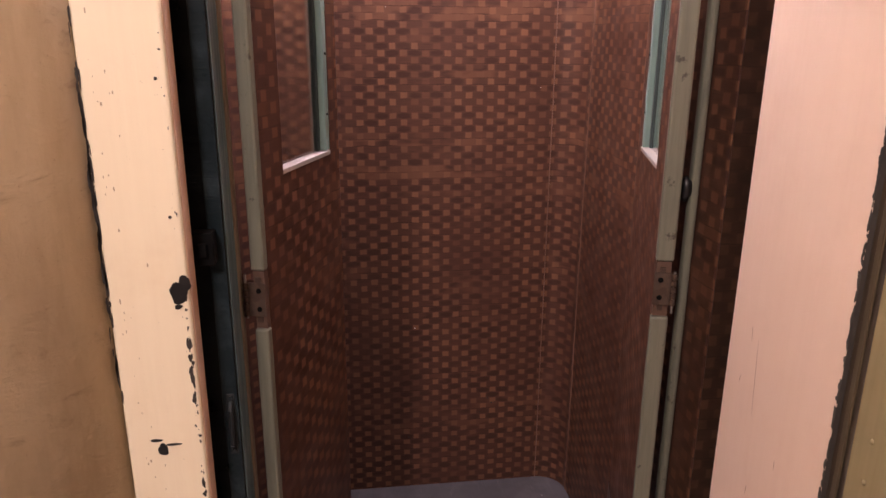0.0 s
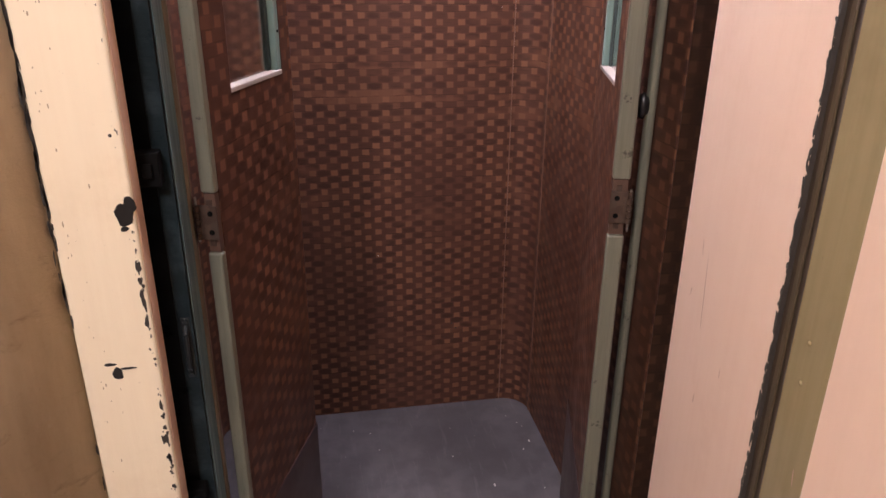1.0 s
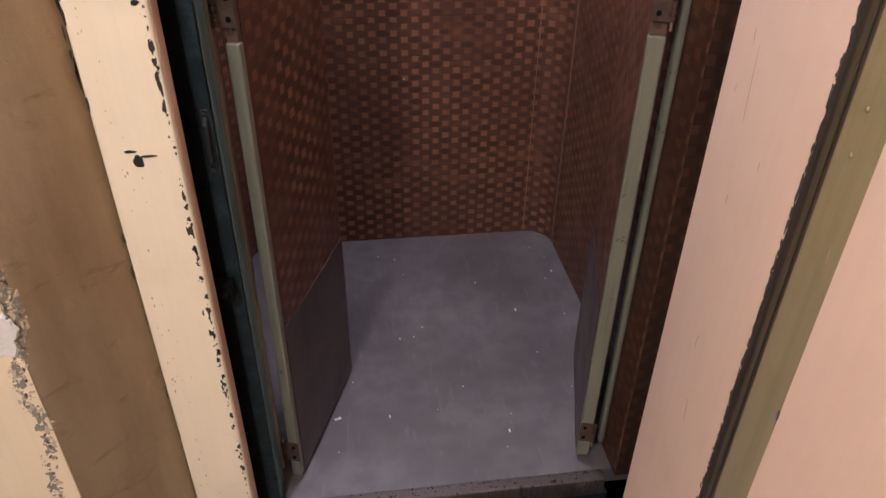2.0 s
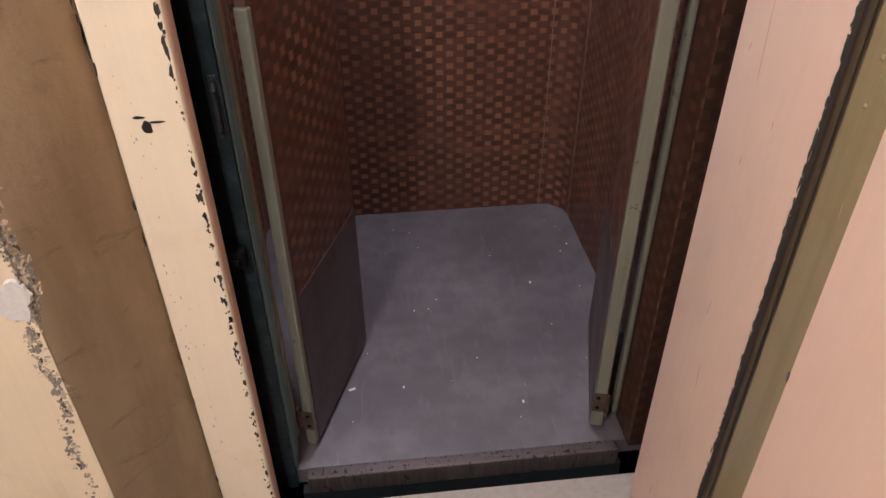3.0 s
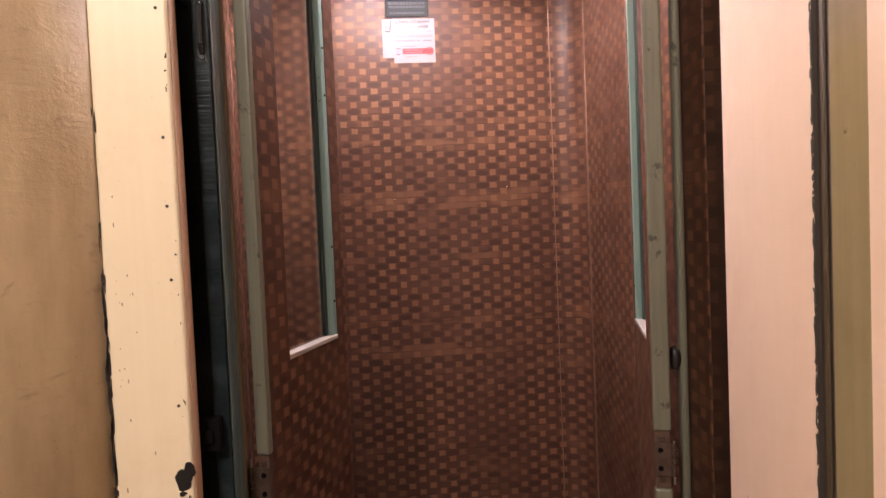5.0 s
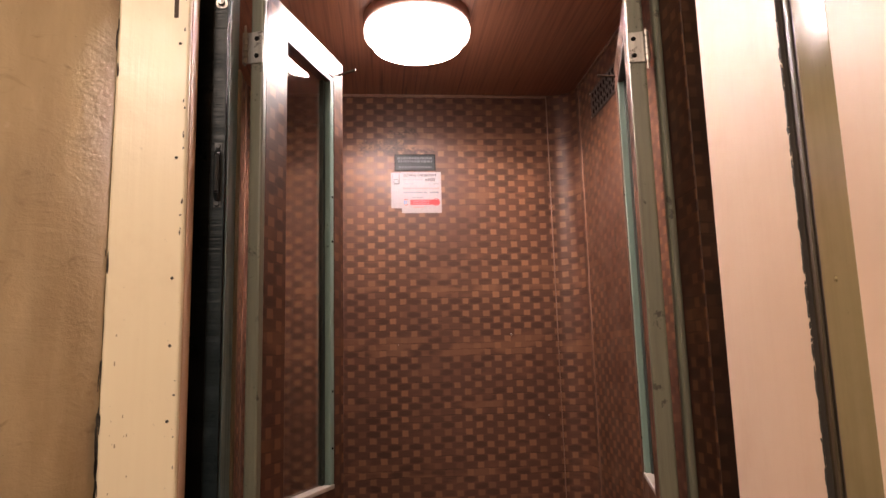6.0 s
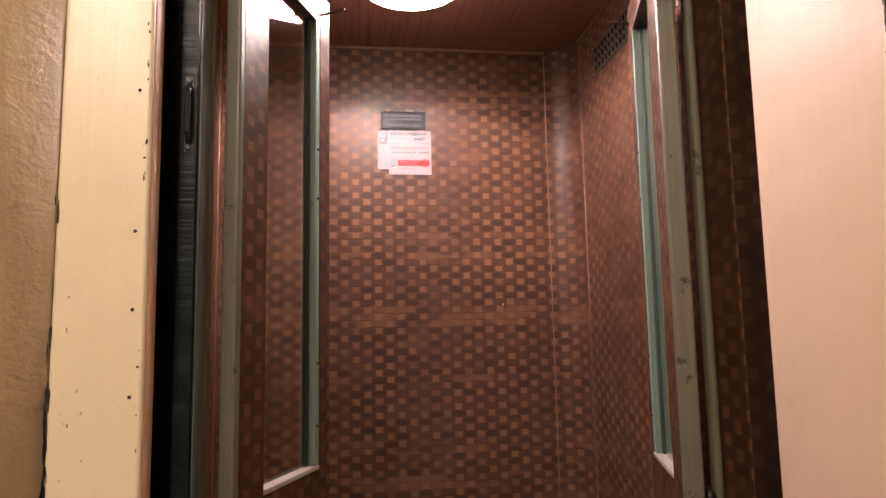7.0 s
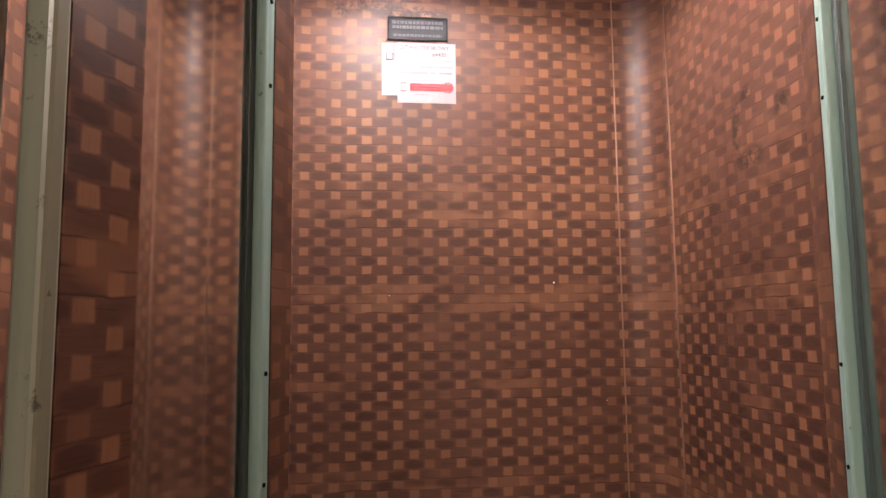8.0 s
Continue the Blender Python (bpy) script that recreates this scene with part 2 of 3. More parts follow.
BLUEINK = plain("blue_ink", (0.06, 0.14, 0.42), 0.4)
LABEL = plain("engraved_plate", (0.020, 0.021, 0.023), 0.5, 0.0)
LABELTEXT = plain("plate_lettering", (0.075, 0.075, 0.08), 0.6, 0.0)
for matt in (WHITE, INK, GREYINK, REDINK, PINKINK, LABEL, LABELTEXT):
    matt.node_tree.nodes["Principled BSDF"].inputs["Specular IOR Level"].default_value = 0.08


def floor_material():
    t = Tree("grey_lino")
    p = t.place()
    blot = t.noise(p, 3.5, 2.0, 0.5)
    fine = t.noise(p, 90.0, 4.0)
    cloud = t.noise(p, 16.0, 4.0, 0.55)
    scuff = t.noise(t.scale(p, (60.0, 8.0, 1.0)), 1.0, 4.0, 0.6, 0.8)
    c = t.mix(t.step(blot, 0.3, 0.7), (0.056, 0.052, 0.057), (0.122, 0.114, 0.122))
    c = t.mix(t.math("MULTIPLY", fine, 0.3), c, (0.115, 0.107, 0.113))
    c = t.mix(t.step(cloud, 0.35, 0.65, 0, 0.55), c, (0.050, 0.046, 0.050))
    c = t.mix(t.step(scuff, 0.55, 0.72, 0, 0.35), c, (0.17, 0.16, 0.165))
    t.set(Base_Color=c, Roughness=t.math("ADD", 0.24, t.math("MULTIPLY", t.math("ADD", blot, cloud), 0.20)), Specular_IOR_Level=1.0)
    t.bump(t.math("ADD", fine, cloud), 0.10, 0.0008)
    return t.mat


def ceiling_material():
    t = Tree("grooved_brown_laminate")
    p = t.place()
    x, y, _ = t.split(p)
    grain = t.noise(t.scale(p, (140.0, 3.0, 1.0)), 1.0, 5.0)
    c = t.mix(t.step(grain, 0.35, 0.75), (0.27, 0.115, 0.068), (0.145, 0.055, 0.034))
    c = t.mix(t.step(t.noise(t.scale(p, (75.0, 1.2, 1.0)), 1.0, 2.0), 0.62, 0.68, 0, 0.6), c, (0.055, 0.022, 0.015))
    t.set(Base_Color=c, Roughness=0.38)
    t.bump(grain, 0.2, 0.001)
    return t.mat


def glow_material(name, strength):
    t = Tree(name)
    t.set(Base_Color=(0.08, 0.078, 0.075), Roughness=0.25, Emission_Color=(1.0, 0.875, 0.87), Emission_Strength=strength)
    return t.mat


def glass_material():
    t = Tree("window_glass")
    t.set(Base_Color=(0.93, 0.95, 0.93), Roughness=0.04, IOR=1.45, Transmission_Weight=1.0)
    return t.mat


LINO, CEILING, GLOW, GLASS = floor_material(), ceiling_material(), glow_material("lit_opal_ring", RING_GLOW), glass_material()
# added emitter, hidden inside the lamp, for the bright band on the walls
GLOW_NECK = glow_material("hidden_neck_glow", NECK_GLOW)
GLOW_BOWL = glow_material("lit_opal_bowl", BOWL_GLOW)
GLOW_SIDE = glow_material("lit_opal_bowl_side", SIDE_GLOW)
LAMPBASE = plain("pinkish_lamp_base", (0.72, 0.50, 0.45), 0.4)
CONCRETE = paint_material("landing_concrete", (0.30, 0.27, 0.235), (0.22, 0.195, 0.17), 0.7)
# dark tone keeps the unseen south wall from bouncing light into the car
BOUNCE_DARK = paint_material("landing_bounce_dark", (0.13, 0.10, 0.07), (0.09, 0.07, 0.05), 0.6)
WALLPAINT = paint_material("landing_wall_paint", (0.50, 0.43, 0.32), (0.42, 0.35, 0.25), 0.6)


# ---- building blocks ----
def mesh_of(bm, name, material):
    me = bpy.data.meshes.new(name)
    bm.normal_update()
    bm.to_mesh(me)
    bm.free()
    me.materials.append(material)
    return me


def part(name, bm, material, parent=None, label=""):
    ob = new(name, mesh_of(bm, name, material))
    if parent:
        ob.parent = parent
    if label:
        tagged(ob, label)
    return ob


def thing(name, label, category, group="", m=None):
    ob = tagged(new(name), label, category, group)
    if m is not None:
        ob.matrix_world = m
    return ob


def box(bm, x0, x1, y0, y1, z0, z1, bevel=0.0, segments=2):
    made = bmesh.ops.create_cube(bm, size=1.0)["verts"]
    for v in made:
        v.co = Vector(((x0 + x1) / 2 + v.co.x * (x1 - x0), (y0 + y1) / 2 + v.co.y * (y1 - y0), (z0 + z1) / 2 + v.co.z * (z1 - z0)))
    if bevel:
        edges = list({e for v in made for e in v.link_edges})
        bmesh.ops.bevel(bm, geom=edges, offset=bevel, segments=segments, affect="EDGES", profile=0.5)
    return bm


def boxed(x0, x1, y0, y1, z0, z1, bevel=0.0, segments=2):
    return box(bmesh.new(), x0, x1, y0, y1, z0, z1, bevel, segments)


def rod(bm, a, b, r, r2=None, n=12):
    a, b = Vector(a), Vector(b)
    d = b - a
    m = Matrix.Translation((a + b) / 2) @ d.to_track_quat("Z", "Y").to_matrix().to_4x4()
    bmesh.ops.create_cone(bm, cap_ends=True, segments=n, radius1=r, radius2=r if r2 is None else r2, depth=d.length, matrix=m)
    return bm


def lathe(bm, profile, cx, cy, n=40):
    """Turns (radius, z) pairs round an upright axis."""
    rings = []
    for r, z in profile:
        rings.append([bm.verts.new((cx + r * math.cos(2 * math.pi * i / n), cy + r * math.sin(2 * math.pi * i / n), z)) for i in range(n)])
    for a, b in zip(rings, rings[1:]):
        for i in range(n):
            bm.faces.new((a[i], a[(i + 1) % n], b[(i + 1) % n], b[i]))
    bm.faces.new(rings[-1])
    bm.faces.new(list(reversed(rings[0])))
    for f in bm.faces:
        f.smooth = True
    bmesh.ops.recalc_face_normals(bm, faces=bm.faces)
    return bm


def blob(bm, m, rx, rz, seed, depth=0.0006, n=18, jag=0.35):
    """A thin flake with a ragged outline, lying in the local x-z plane of m and raised to -y."""
    rng = random.Random(seed)
    ring = []
    p1, p2, p3 = (rng.uniform(0, 6.28) for _ in range(3))
    for i in range(n):
        a = 2 * math.pi * i / n
        k = 1 - jag * (0.5 + 0.22 * math.sin(2 * a + p1) + 0.18 * math.sin(3 * a + p2) + 0.12 * math.sin(5 * a + p3) + 0.22 * (rng.random() - 0.5))
        ring.append((rx * k * math.cos(a), rz * k * math.sin(a)))
    low = [bm.verts.new(m @ Vector((x, 0.0, z))) for x, z in ring]
    top = [bm.verts.new(m @ Vector((0.9 * x, -depth, 0.9 * z))) for x, z in ring]
    bm.faces.new(top)
    for i in range(n):
        bm.faces.new((low[i], low[(i + 1) % n], top[(i + 1) % n], top[i]))
    bmesh.ops.recalc_face_normals(bm, faces=bm.faces)
    return bm


def metres(bm, along, lift=0.0):
    """Lays a flat map in metres over the mesh: across by along(co), up by z."""
    layer = bm.loops.layers.uv.new("metres")
    for f in bm.faces:
        for loop in f.loops:
            loop[layer].uv = (along(loop.vert.co), loop.vert.co.z + lift)
    return bm


def slab(outline, z0, z1):
    """An upright slab over a plan outline, counter-clockwise."""
    bm = bmesh.new()
    low = [bm.verts.new((x, y, z0)) for x, y in outline]
    top = [bm.verts.new((x, y, z1)) for x, y in outline]
    bm.faces.new(list(reversed(low)))
    bm.faces.new(top)
    n = len(outline)
    for i in range(n):
        bm.faces.new((low[i], low[(i + 1) % n], top[(i + 1) % n], top[i]))
    return bm


def letters(name, text, size, m, material, parent=None):
    curve = bpy.data.curves.new(name, "FONT")
    curve.body, curve.size, curve.extrude, curve.offset = text, size, 0.0001, 0.00022
    curve.align_x, curve.align_y = "LEFT", "CENTER"
    curve.materials.append(material)
    ob = new(name, curve)
    ob.matrix_world = m
    if parent:
        ob.parent = parent
    return ob


# ---- the lift car ----
XL, XR, YF, YB, ZC, RC = -0.297, 0.633, 1.115, 2.000, 2.120, 0.077
structure = dict(kind="structure")

part("floor", boxed(XL - 0.03, XR + 0.03, 1.045, YB + 0.03, -0.04, 0.0), LINO)
tagged(bpy.data.objects["floor"], "worn grey lino floor of the lift car", "floor", **structure)

part("ceiling", boxed(XL - 0.03, XR + 0.03, 1.045, YB + 0.03, ZC, ZC + 0.03), CEILING)
tagged(bpy.data.objects["ceiling"], "brown wood-grain laminate ceiling of the lift car", "ceiling", **structure)

bm = metres(boxed(XL + RC, XR - RC, YB, YB + 0.02, 0, ZC), lambda c: c.x + 0.048, -0.0041)
tagged(part("wall_north", bm, WEAVE_BACK), "brown woven-pattern laminate back wall of the lift", "wall", **structure)
bm = metres(boxed(XR, XR + 0.02, 1.045, YB - RC, 0, ZC), lambda c: c.y + 0.0208, 0.0026)
tagged(part("wall_east", bm, WEAVE_EAST), "brown woven-pattern laminate side wall of the lift", "wall", **structure)
bm = metres(boxed(XL - 0.02, XL, 1.045, YB - RC, 0, ZC), lambda c: c.y + 0.01)
tagged(part("wall_west", bm, WEAVE), "brown woven-pattern laminate side wall of the lift", "wall", **structure)


def corner_panel(name, cx, start):
    """A quarter-round corner panel, 12 mm thick."""
    n = 48
    inner = [(cx + RC * math.cos(start + i / n * math.pi / 2), YB - RC + RC * math.sin(start + i / n * math.pi / 2)) for i in range(n + 1)]
    outer = [(cx + (RC + 0.012) * math.cos(start + i / n * math.pi / 2), YB - RC + (RC + 0.012) * math.sin(start + i / n * math.pi / 2)) for i in range(n + 1)]
    bm = slab(outer + inner[::-1], 0, ZC)
    bmesh.ops.recalc_face_normals(bm, faces=bm.faces)
    metres(bm, lambda c: cx + 0.048 + RC * (math.pi / 2 - math.atan2(c.y - (YB - RC), c.x - cx)), -0.0041)
    return tagged(part(name, bm, WEAVE), "rounded corner panel in woven-pattern laminate", "wall", **structure)


corner_panel("wall_north_east", XR - RC, 0.0)
corner_panel("wall_north_west", XL + RC, math.pi / 2)

# slim metal joint strips beside the rounded corners, and a bead along the ceiling
JOINT = metal_material("joint_strip", (0.20, 0.11, 0.075), (0.10, 0.05, 0.035), 0.38, 0.3)
for x, y in ((XR - RC, YB - 0.0012), (XR - 0.0012, YB - RC), (XL + RC, YB - 0.0012), (XL + 0.0012, YB - RC)):
    bm = rod(bmesh.new(), (x, y, 0.0), (x, y, ZC), 0.0016, n=8)
    tagged(part("trim", bm, JOINT), "slim metal joint strip beside the rounded corner", "trim", **structure)
bm = boxed(XL + RC, XR - RC, YB - 0.006, YB - 0.0005, ZC - 0.008, ZC - 0.0005, 0.002)
tagged(part("trim", bm, JOINT), "brown bead where the wall meets the ceiling", "trim", **structure)
bm = boxed(XR - 0.006, XR - 0.0005, 1.12, YB - RC, ZC - 0.008, ZC - 0.0005, 0.002)
tagged(part("trim", bm, JOINT), "brown bead where the wall meets the ceiling", "trim", **structure)

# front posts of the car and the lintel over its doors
# front face near-black: the shade behind the jamb is put into its colour
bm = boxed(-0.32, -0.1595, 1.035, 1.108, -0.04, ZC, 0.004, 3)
post_west = tagged(part("wall_south_west", bm, RIPPLED), "black-painted steel door post of the lift car, front darkened for shade", "post", **structure)
# lighter strip: light reaching the front's edge, put into its colour
bm = boxed(-0.1800, -0.1596, 1.0335, 1.036, -0.04, ZC, 0.001)
part("worn_band", bm, rippled_sheet("rippled_lit_band", (0.011, 0.018, 0.021), (0.028, 0.042, 0.048), 0.12), post_west, "blue-black band in a lit tone along the edge")
# teal tint stands in for light on the post's inner side
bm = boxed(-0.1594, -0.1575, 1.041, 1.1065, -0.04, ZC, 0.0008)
part("edge", bm, metal_material("lit_teal_edge", (0.12, 0.20, 0.225), (0.060, 0.10, 0.115), 0.40), post_west, "inner edge of the post in a lit teal tone")
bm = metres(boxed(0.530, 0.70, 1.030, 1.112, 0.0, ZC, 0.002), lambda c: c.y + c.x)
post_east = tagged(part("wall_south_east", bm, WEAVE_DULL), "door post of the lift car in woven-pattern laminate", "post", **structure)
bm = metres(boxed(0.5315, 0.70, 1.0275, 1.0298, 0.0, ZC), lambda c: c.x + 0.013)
part("facing", bm, WEAVE_DARK, post_east, "dark laminate facing of the post")
bm = metres(boxed(-0.162, 0.530, 1.035, 1.095, 2.02, ZC), lambda c: c.x)
tagged(part("wall_south", bm, WEAVE), "lintel over the lift car's doors", "wall", **structure)
bm = boxed(-0.165, -0.1525, 1.102, 1.116, 0.03, 1.805, 0.005, 3)
tagged(part("trim", bm, metal_material("brown_seal", (0.17, 0.14, 0.095), (0.10, 0.075, 0.05), 0.45)), "olive-brown rounded stop strip at the door post", "trim", **structure)
bm = boxed(0.5165, 0.5295, 1.100, 1.118, 0.02, 2.02, 0.0055, 3)
tagged(part("trim", bm, PROFILE), "grey-green rounded stop strip at the door post", "trim", **structure)

# the worn steel sill at the car's edge
sill = thing("sill", "worn steel door sill with rubbed dark top edge", "sill")
bm = boxed(-0.137, 0.508, 1.018, 1.046, -0.045, 0.003, 0.003)
part("nosing", bm, metal_material("worn_sill", (0.13, 0.115, 0.115), (0.060, 0.036, 0.030), 0.32, 0.7, 0.60), sill)
bm = boxed(-0.15, 0.52, 1.0215, 1.044, -0.12, -0.046)
part("apron", bm, BLACK, sill)
tagged(sill, kind="structure")


def hinge(parent, m, material, wide, high, pin_z=0.03):
    """A butt hinge: leaf with two screws, knuckles and pin, in the local frame m (x across, y away, z up)."""
    h = part("hinge", boxed(-wide / 2, wide / 2, -0.0025, 0.0, -high / 2, high / 2, 0.001), material, parent, "steel butt hinge")
    h.matrix_local = m
    for z in (-high * 0.27, high * 0.27):
        bm = bmesh.new()
        rod(bm, (-wide * 0.12, -0.0022, z), (-wide * 0.12, -0.0042, z), 0.0042, 0.0034)
        part("screw", bm, DARK, h)
    bm = bmesh.new()
    for i in range(5):
        z0 = -high / 2 + high * i / 5
        rod(bm, (wide / 2 + 0.0035, -0.003, z0 + 0.0007), (wide / 2 + 0.0035, -0.003, z0 + high / 5 - 0.0007), 0.0042)
    part("knuckle", bm, material, h)
    part("pin", rod(bmesh.new(), (wide / 2 + 0.0035, -0.003, -high / 2 - 0.012), (wide / 2 + 0.0035, -0.003, high / 2 + 0.003), 0.0018), STEEL, h)
    return h


LEAF, THICK, LEAF_LOW, LEAF_TOP = 0.322, 0.024, 0.012, 1.945
WIN = (0.082, 0.280, 1.130, 1.900)


def holed_panel(outer, hole, y0, y1):
    """A board with a rectangular opening, one closed mesh."""
    bm = bmesh.new()

    def ring(r, y):
        return [bm.verts.new((x, y, z)) for x, z in ((r[0], r[2]), (r[1], r[2]), (r[1], r[3]), (r[0], r[3]))]

    of, hf, ob_, hb = ring(outer, y0), ring(hole, y0), ring(outer, y1), ring(hole, y1)
    for i in range(4):
        j = (i + 1) % 4
        bm.faces.new((of[i], of[j], hf[j], hf[i]))
        bm.faces.new((ob_[j], ob_[i], hb[i], hb[j]))
        bm.faces.new((of[j], of[i], ob_[i], ob_[j]))
        bm.faces.new((hf[i], hf[j], hb[j], hb[i]))
    bmesh.ops.recalc_face_normals(bm, faces=bm.faces)
    return bm


LOWER_BROWN = paint_material("lower_plate_brown", (0.050, 0.026, 0.022), (0.042, 0.021, 0.018), 0.34, None, 0.1, 0.06)


def car_door(origin, degrees, side, label):
    """One swing leaf, ajar into the car. Local x runs from the hinge edge to the free edge, the leaf's shown face is at y = 0 and
    its thickness goes to +y (side = 1) or -y (side = -1)."""
    ob = thing("car_door", label, "door", "pair of swing doors of the lift car", pose(*origin, 0, 0, degrees))
    s = side
    thick = THICK if side < 0 else 0.019
    a, b, lo, hi = WIN

    def rect(x0, x1, y0, y1, z0, z1, bevel=0.0):
        return boxed(x0, x1, min(s * y0, s * y1), max(s * y0, s * y1), z0, z1, bevel)

    part("panel", metres(holed_panel((0.012, LEAF, LEAF_LOW, LEAF_TOP), WIN, min(0, s * thick), max(0, s * thick)), lambda c: c.x + 0.4), WEAVE, ob)
    part("kick_plate", rect(0.0125, LEAF + 0.004, -0.0022, -0.0003, LEAF_LOW + 0.001, 0.395, 0.0008), LOWER_BROWN, ob, "plain dark brown plate over the lower part of the leaf")
    # metal edge over the hinge side, broken at the middle hinge where bare wood shows
    for z0, z1 in ((LEAF_LOW, 0.915), (1.005, LEAF_TOP + 0.03)):
        part("hinge_edge", rect(-0.004, 0.0115, -0.0012, thick + 0.0012, z0, z1, 0.0035), PROFILE, ob, "grey-green metal edge")
    part("edge_core", rect(0.0, 0.0118, 0.001, thick - 0.001, 0.916, 1.004), plain("bare_split_wood", (0.085, 0.046, 0.030), 0.8), ob, "bare splintered wood at the hinge")
    part("hinge_recess", rect(-0.002, 0.004, 0.006, 0.015, 0.925, 0.995, 0.001), RUST, ob, "rusted middle hinge")
    part("free_edge", rect(LEAF + 0.0002, LEAF + 0.003, 0.0005, thick - 0.0005, LEAF_LOW, LEAF_TOP, 0.001), plain("dark_edge_band", (0.10, 0.04, 0.025), 0.4), ob)
    # teal window reveal with a pale bottom bead and a pane
    d = thick + 0.002
    part("window_frame", rect(b - 0.017, b - 0.0003, 0.0005, d, lo + 0.0083, hi - 0.0003, 0.0015), TEAL, ob, "teal-painted window frame")
    part("window_frame", rect(b - 0.028, b - 0.0175, 0.011, d, lo + 0.0083, hi - 0.0003, 0.001), plain("dark_teal", (0.035, 0.052, 0.050), 0.4), ob, "dark inner window bead")
    part("window_frame", rect(a + 0.0003, a + 0.010, 0.011, d, lo + 0.0083, hi - 0.0003, 0.001), TEAL, ob, "teal-painted window frame")
    part("window_frame", rect(a + 0.0003, b - 0.0003, 0.0005, d, hi - 0.012, hi - 0.0001, 0.001), plain("dark_top_bead", (0.06, 0.035, 0.03), 0.4), ob)
    part("window_frame", rect(a + 0.0003, b - 0.0003, -0.0008, d, lo + 0.0001, lo + 0.0080, 0.0015), plain("pale_bead", (0.42, 0.37, 0.34), 0.35), ob, "pale worn bottom bead")
    pane = part("pane", rect(a + 0.002, b - 0.004, 0.014, 0.017, lo + 0.006, hi - 0.004), GLASS, ob, "clear window glass")
    pane.visible_shadow = False
    for z in (1.575, 1.30, 1.20, 1.66):
        part("screw", rod(bmesh.new(), (b - 0.009, s * 0.0008, z), (b - 0.009, -s * 0.0010, z), 0.0022), DARK, ob)
    # stop pins at the free top corner
    part("stop_pin", rod(bmesh.new(), (LEAF - 0.018, 0.0, LEAF_TOP - 0.028), (LEAF - 0.018, -s * 0.036, LEAF_TOP - 0.022), 0.0026), RUST, ob, "thin steel stop pin")
    # hinges on the hinge edge
    for z, mat in ((1.838, STEEL), (0.962, RUST), (0.085, RUST)):
        m = pose(-0.0042, s * 0.011, z, 0, 0, -90)
        if s > 0:
            m = m @ pose(0, 0, 0, 0, 180, 0)
        hinge(ob, m, mat, 0.026, 0.052)
    return ob


left_leaf = car_door((-0.1190, 1.100, 0.0), 90 - 19.5, 1, "open swing door leaf with woven brown laminate and narrow window")
right_leaf = car_door((0.4640, 1.085, 0.0), 90 - 15.6, -1, "open swing door leaf with woven brown laminate, tall window, rubber stop")

# rubber buffer on the stop strip
buffer = thing("door_buffer", "black rubber door buffer on the stop strip", "buffer", m=pose(0.5165, 1.108, 1.11))
bm = lathe(bmesh.new(), [(0.008, 0.0), (0.008, 0.004), (0.012, 0.008), (0.010, 0.016), (0.004, 0.018)], 0, 0, 20)
bmesh.ops.transform(bm, matrix=pose(0, 0, 0, 0, -90, 0) @ Matrix.Diagonal((1.7, 1, 0.8, 1)), verts=bm.verts)
part("cap", bm, RUBBER, buffer)

# fittings on the black post
grip = thing("pull_handle", "black steel finger pull screwed to the door post", "handle", "pulls on the black door post", pose(-0.1690, 1.0348, 1.615))
part("backplate", boxed(-0.006, 0.006, -0.002, 0.0004, -0.048, 0.048, 0.0012), BLACK, grip)
bm = bmesh.new()
rod(bm, (0, -0.003, -0.036), (0, -0.012, -0.026), 0.0035)
rod(bm, (0, -0.012, -0.026), (0, -0.012, 0.026), 0.0035)
rod(bm, (0, -0.012, 0.026), (0, -0.003, 0.036), 0.0035)
part("bar", bm, BLACK, grip)
for z in (-0.042, 0.042):
    part("screw", rod(bmesh.new(), (0, -0.0018, z), (0, -0.0045, z), 0.004, 0.003), BLACK, grip)
copy_thing(grip, pose(-0.1690, 1.0348, 0.80))
bolt = thing("bolt", "bright bolt head on the black door post", "bolt", m=pose(-0.1690, 1.0348, 1.876))
bm = bmesh.new()
rod(bm, (0, 0.001, 0), (0, -0.003, 0), 0.0085, n=20)
rod(bm, (0, -0.003, 0), (0, -0.008, 0), 0.0055, 0.0045, n=6)
part("head", bm, STEEL, bolt)
for z, h in ((1.065, 0.022), (0.555, 0.016)):
    catch = thing("lock_box", "black lock catch box on the door post", "lock", "lock catches on the door post", pose(-0.181, 1.0345, z))
    part("case", boxed(-0.017, 0.012, -0.024, 0.0003, -h, h, 0.002), DARK, catch)
    part("tongue", boxed(-0.008, 0.004, -0.030, -0.0235, -0.4 * h, 0.4 * h, 0.0015), DARK, catch)

# ceiling lamp
LX, LY = 0.150, 1.533
lamp = thing("ceiling_lamp", "round lit opal glass ceiling lamp on a pinkish base", "lamp", m=pose(LX, LY, 0))
part("base", lathe(bmesh.new(), [(0.1185, ZC), (0.1185, ZC - 0.020), (0.1165, ZC - 0.025), (0.108, ZC - 0.025)], 0, 0, 56), LAMPBASE, lamp)
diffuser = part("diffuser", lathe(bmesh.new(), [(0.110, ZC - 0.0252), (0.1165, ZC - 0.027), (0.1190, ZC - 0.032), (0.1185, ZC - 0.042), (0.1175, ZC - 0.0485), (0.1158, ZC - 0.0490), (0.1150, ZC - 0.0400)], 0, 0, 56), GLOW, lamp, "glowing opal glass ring")
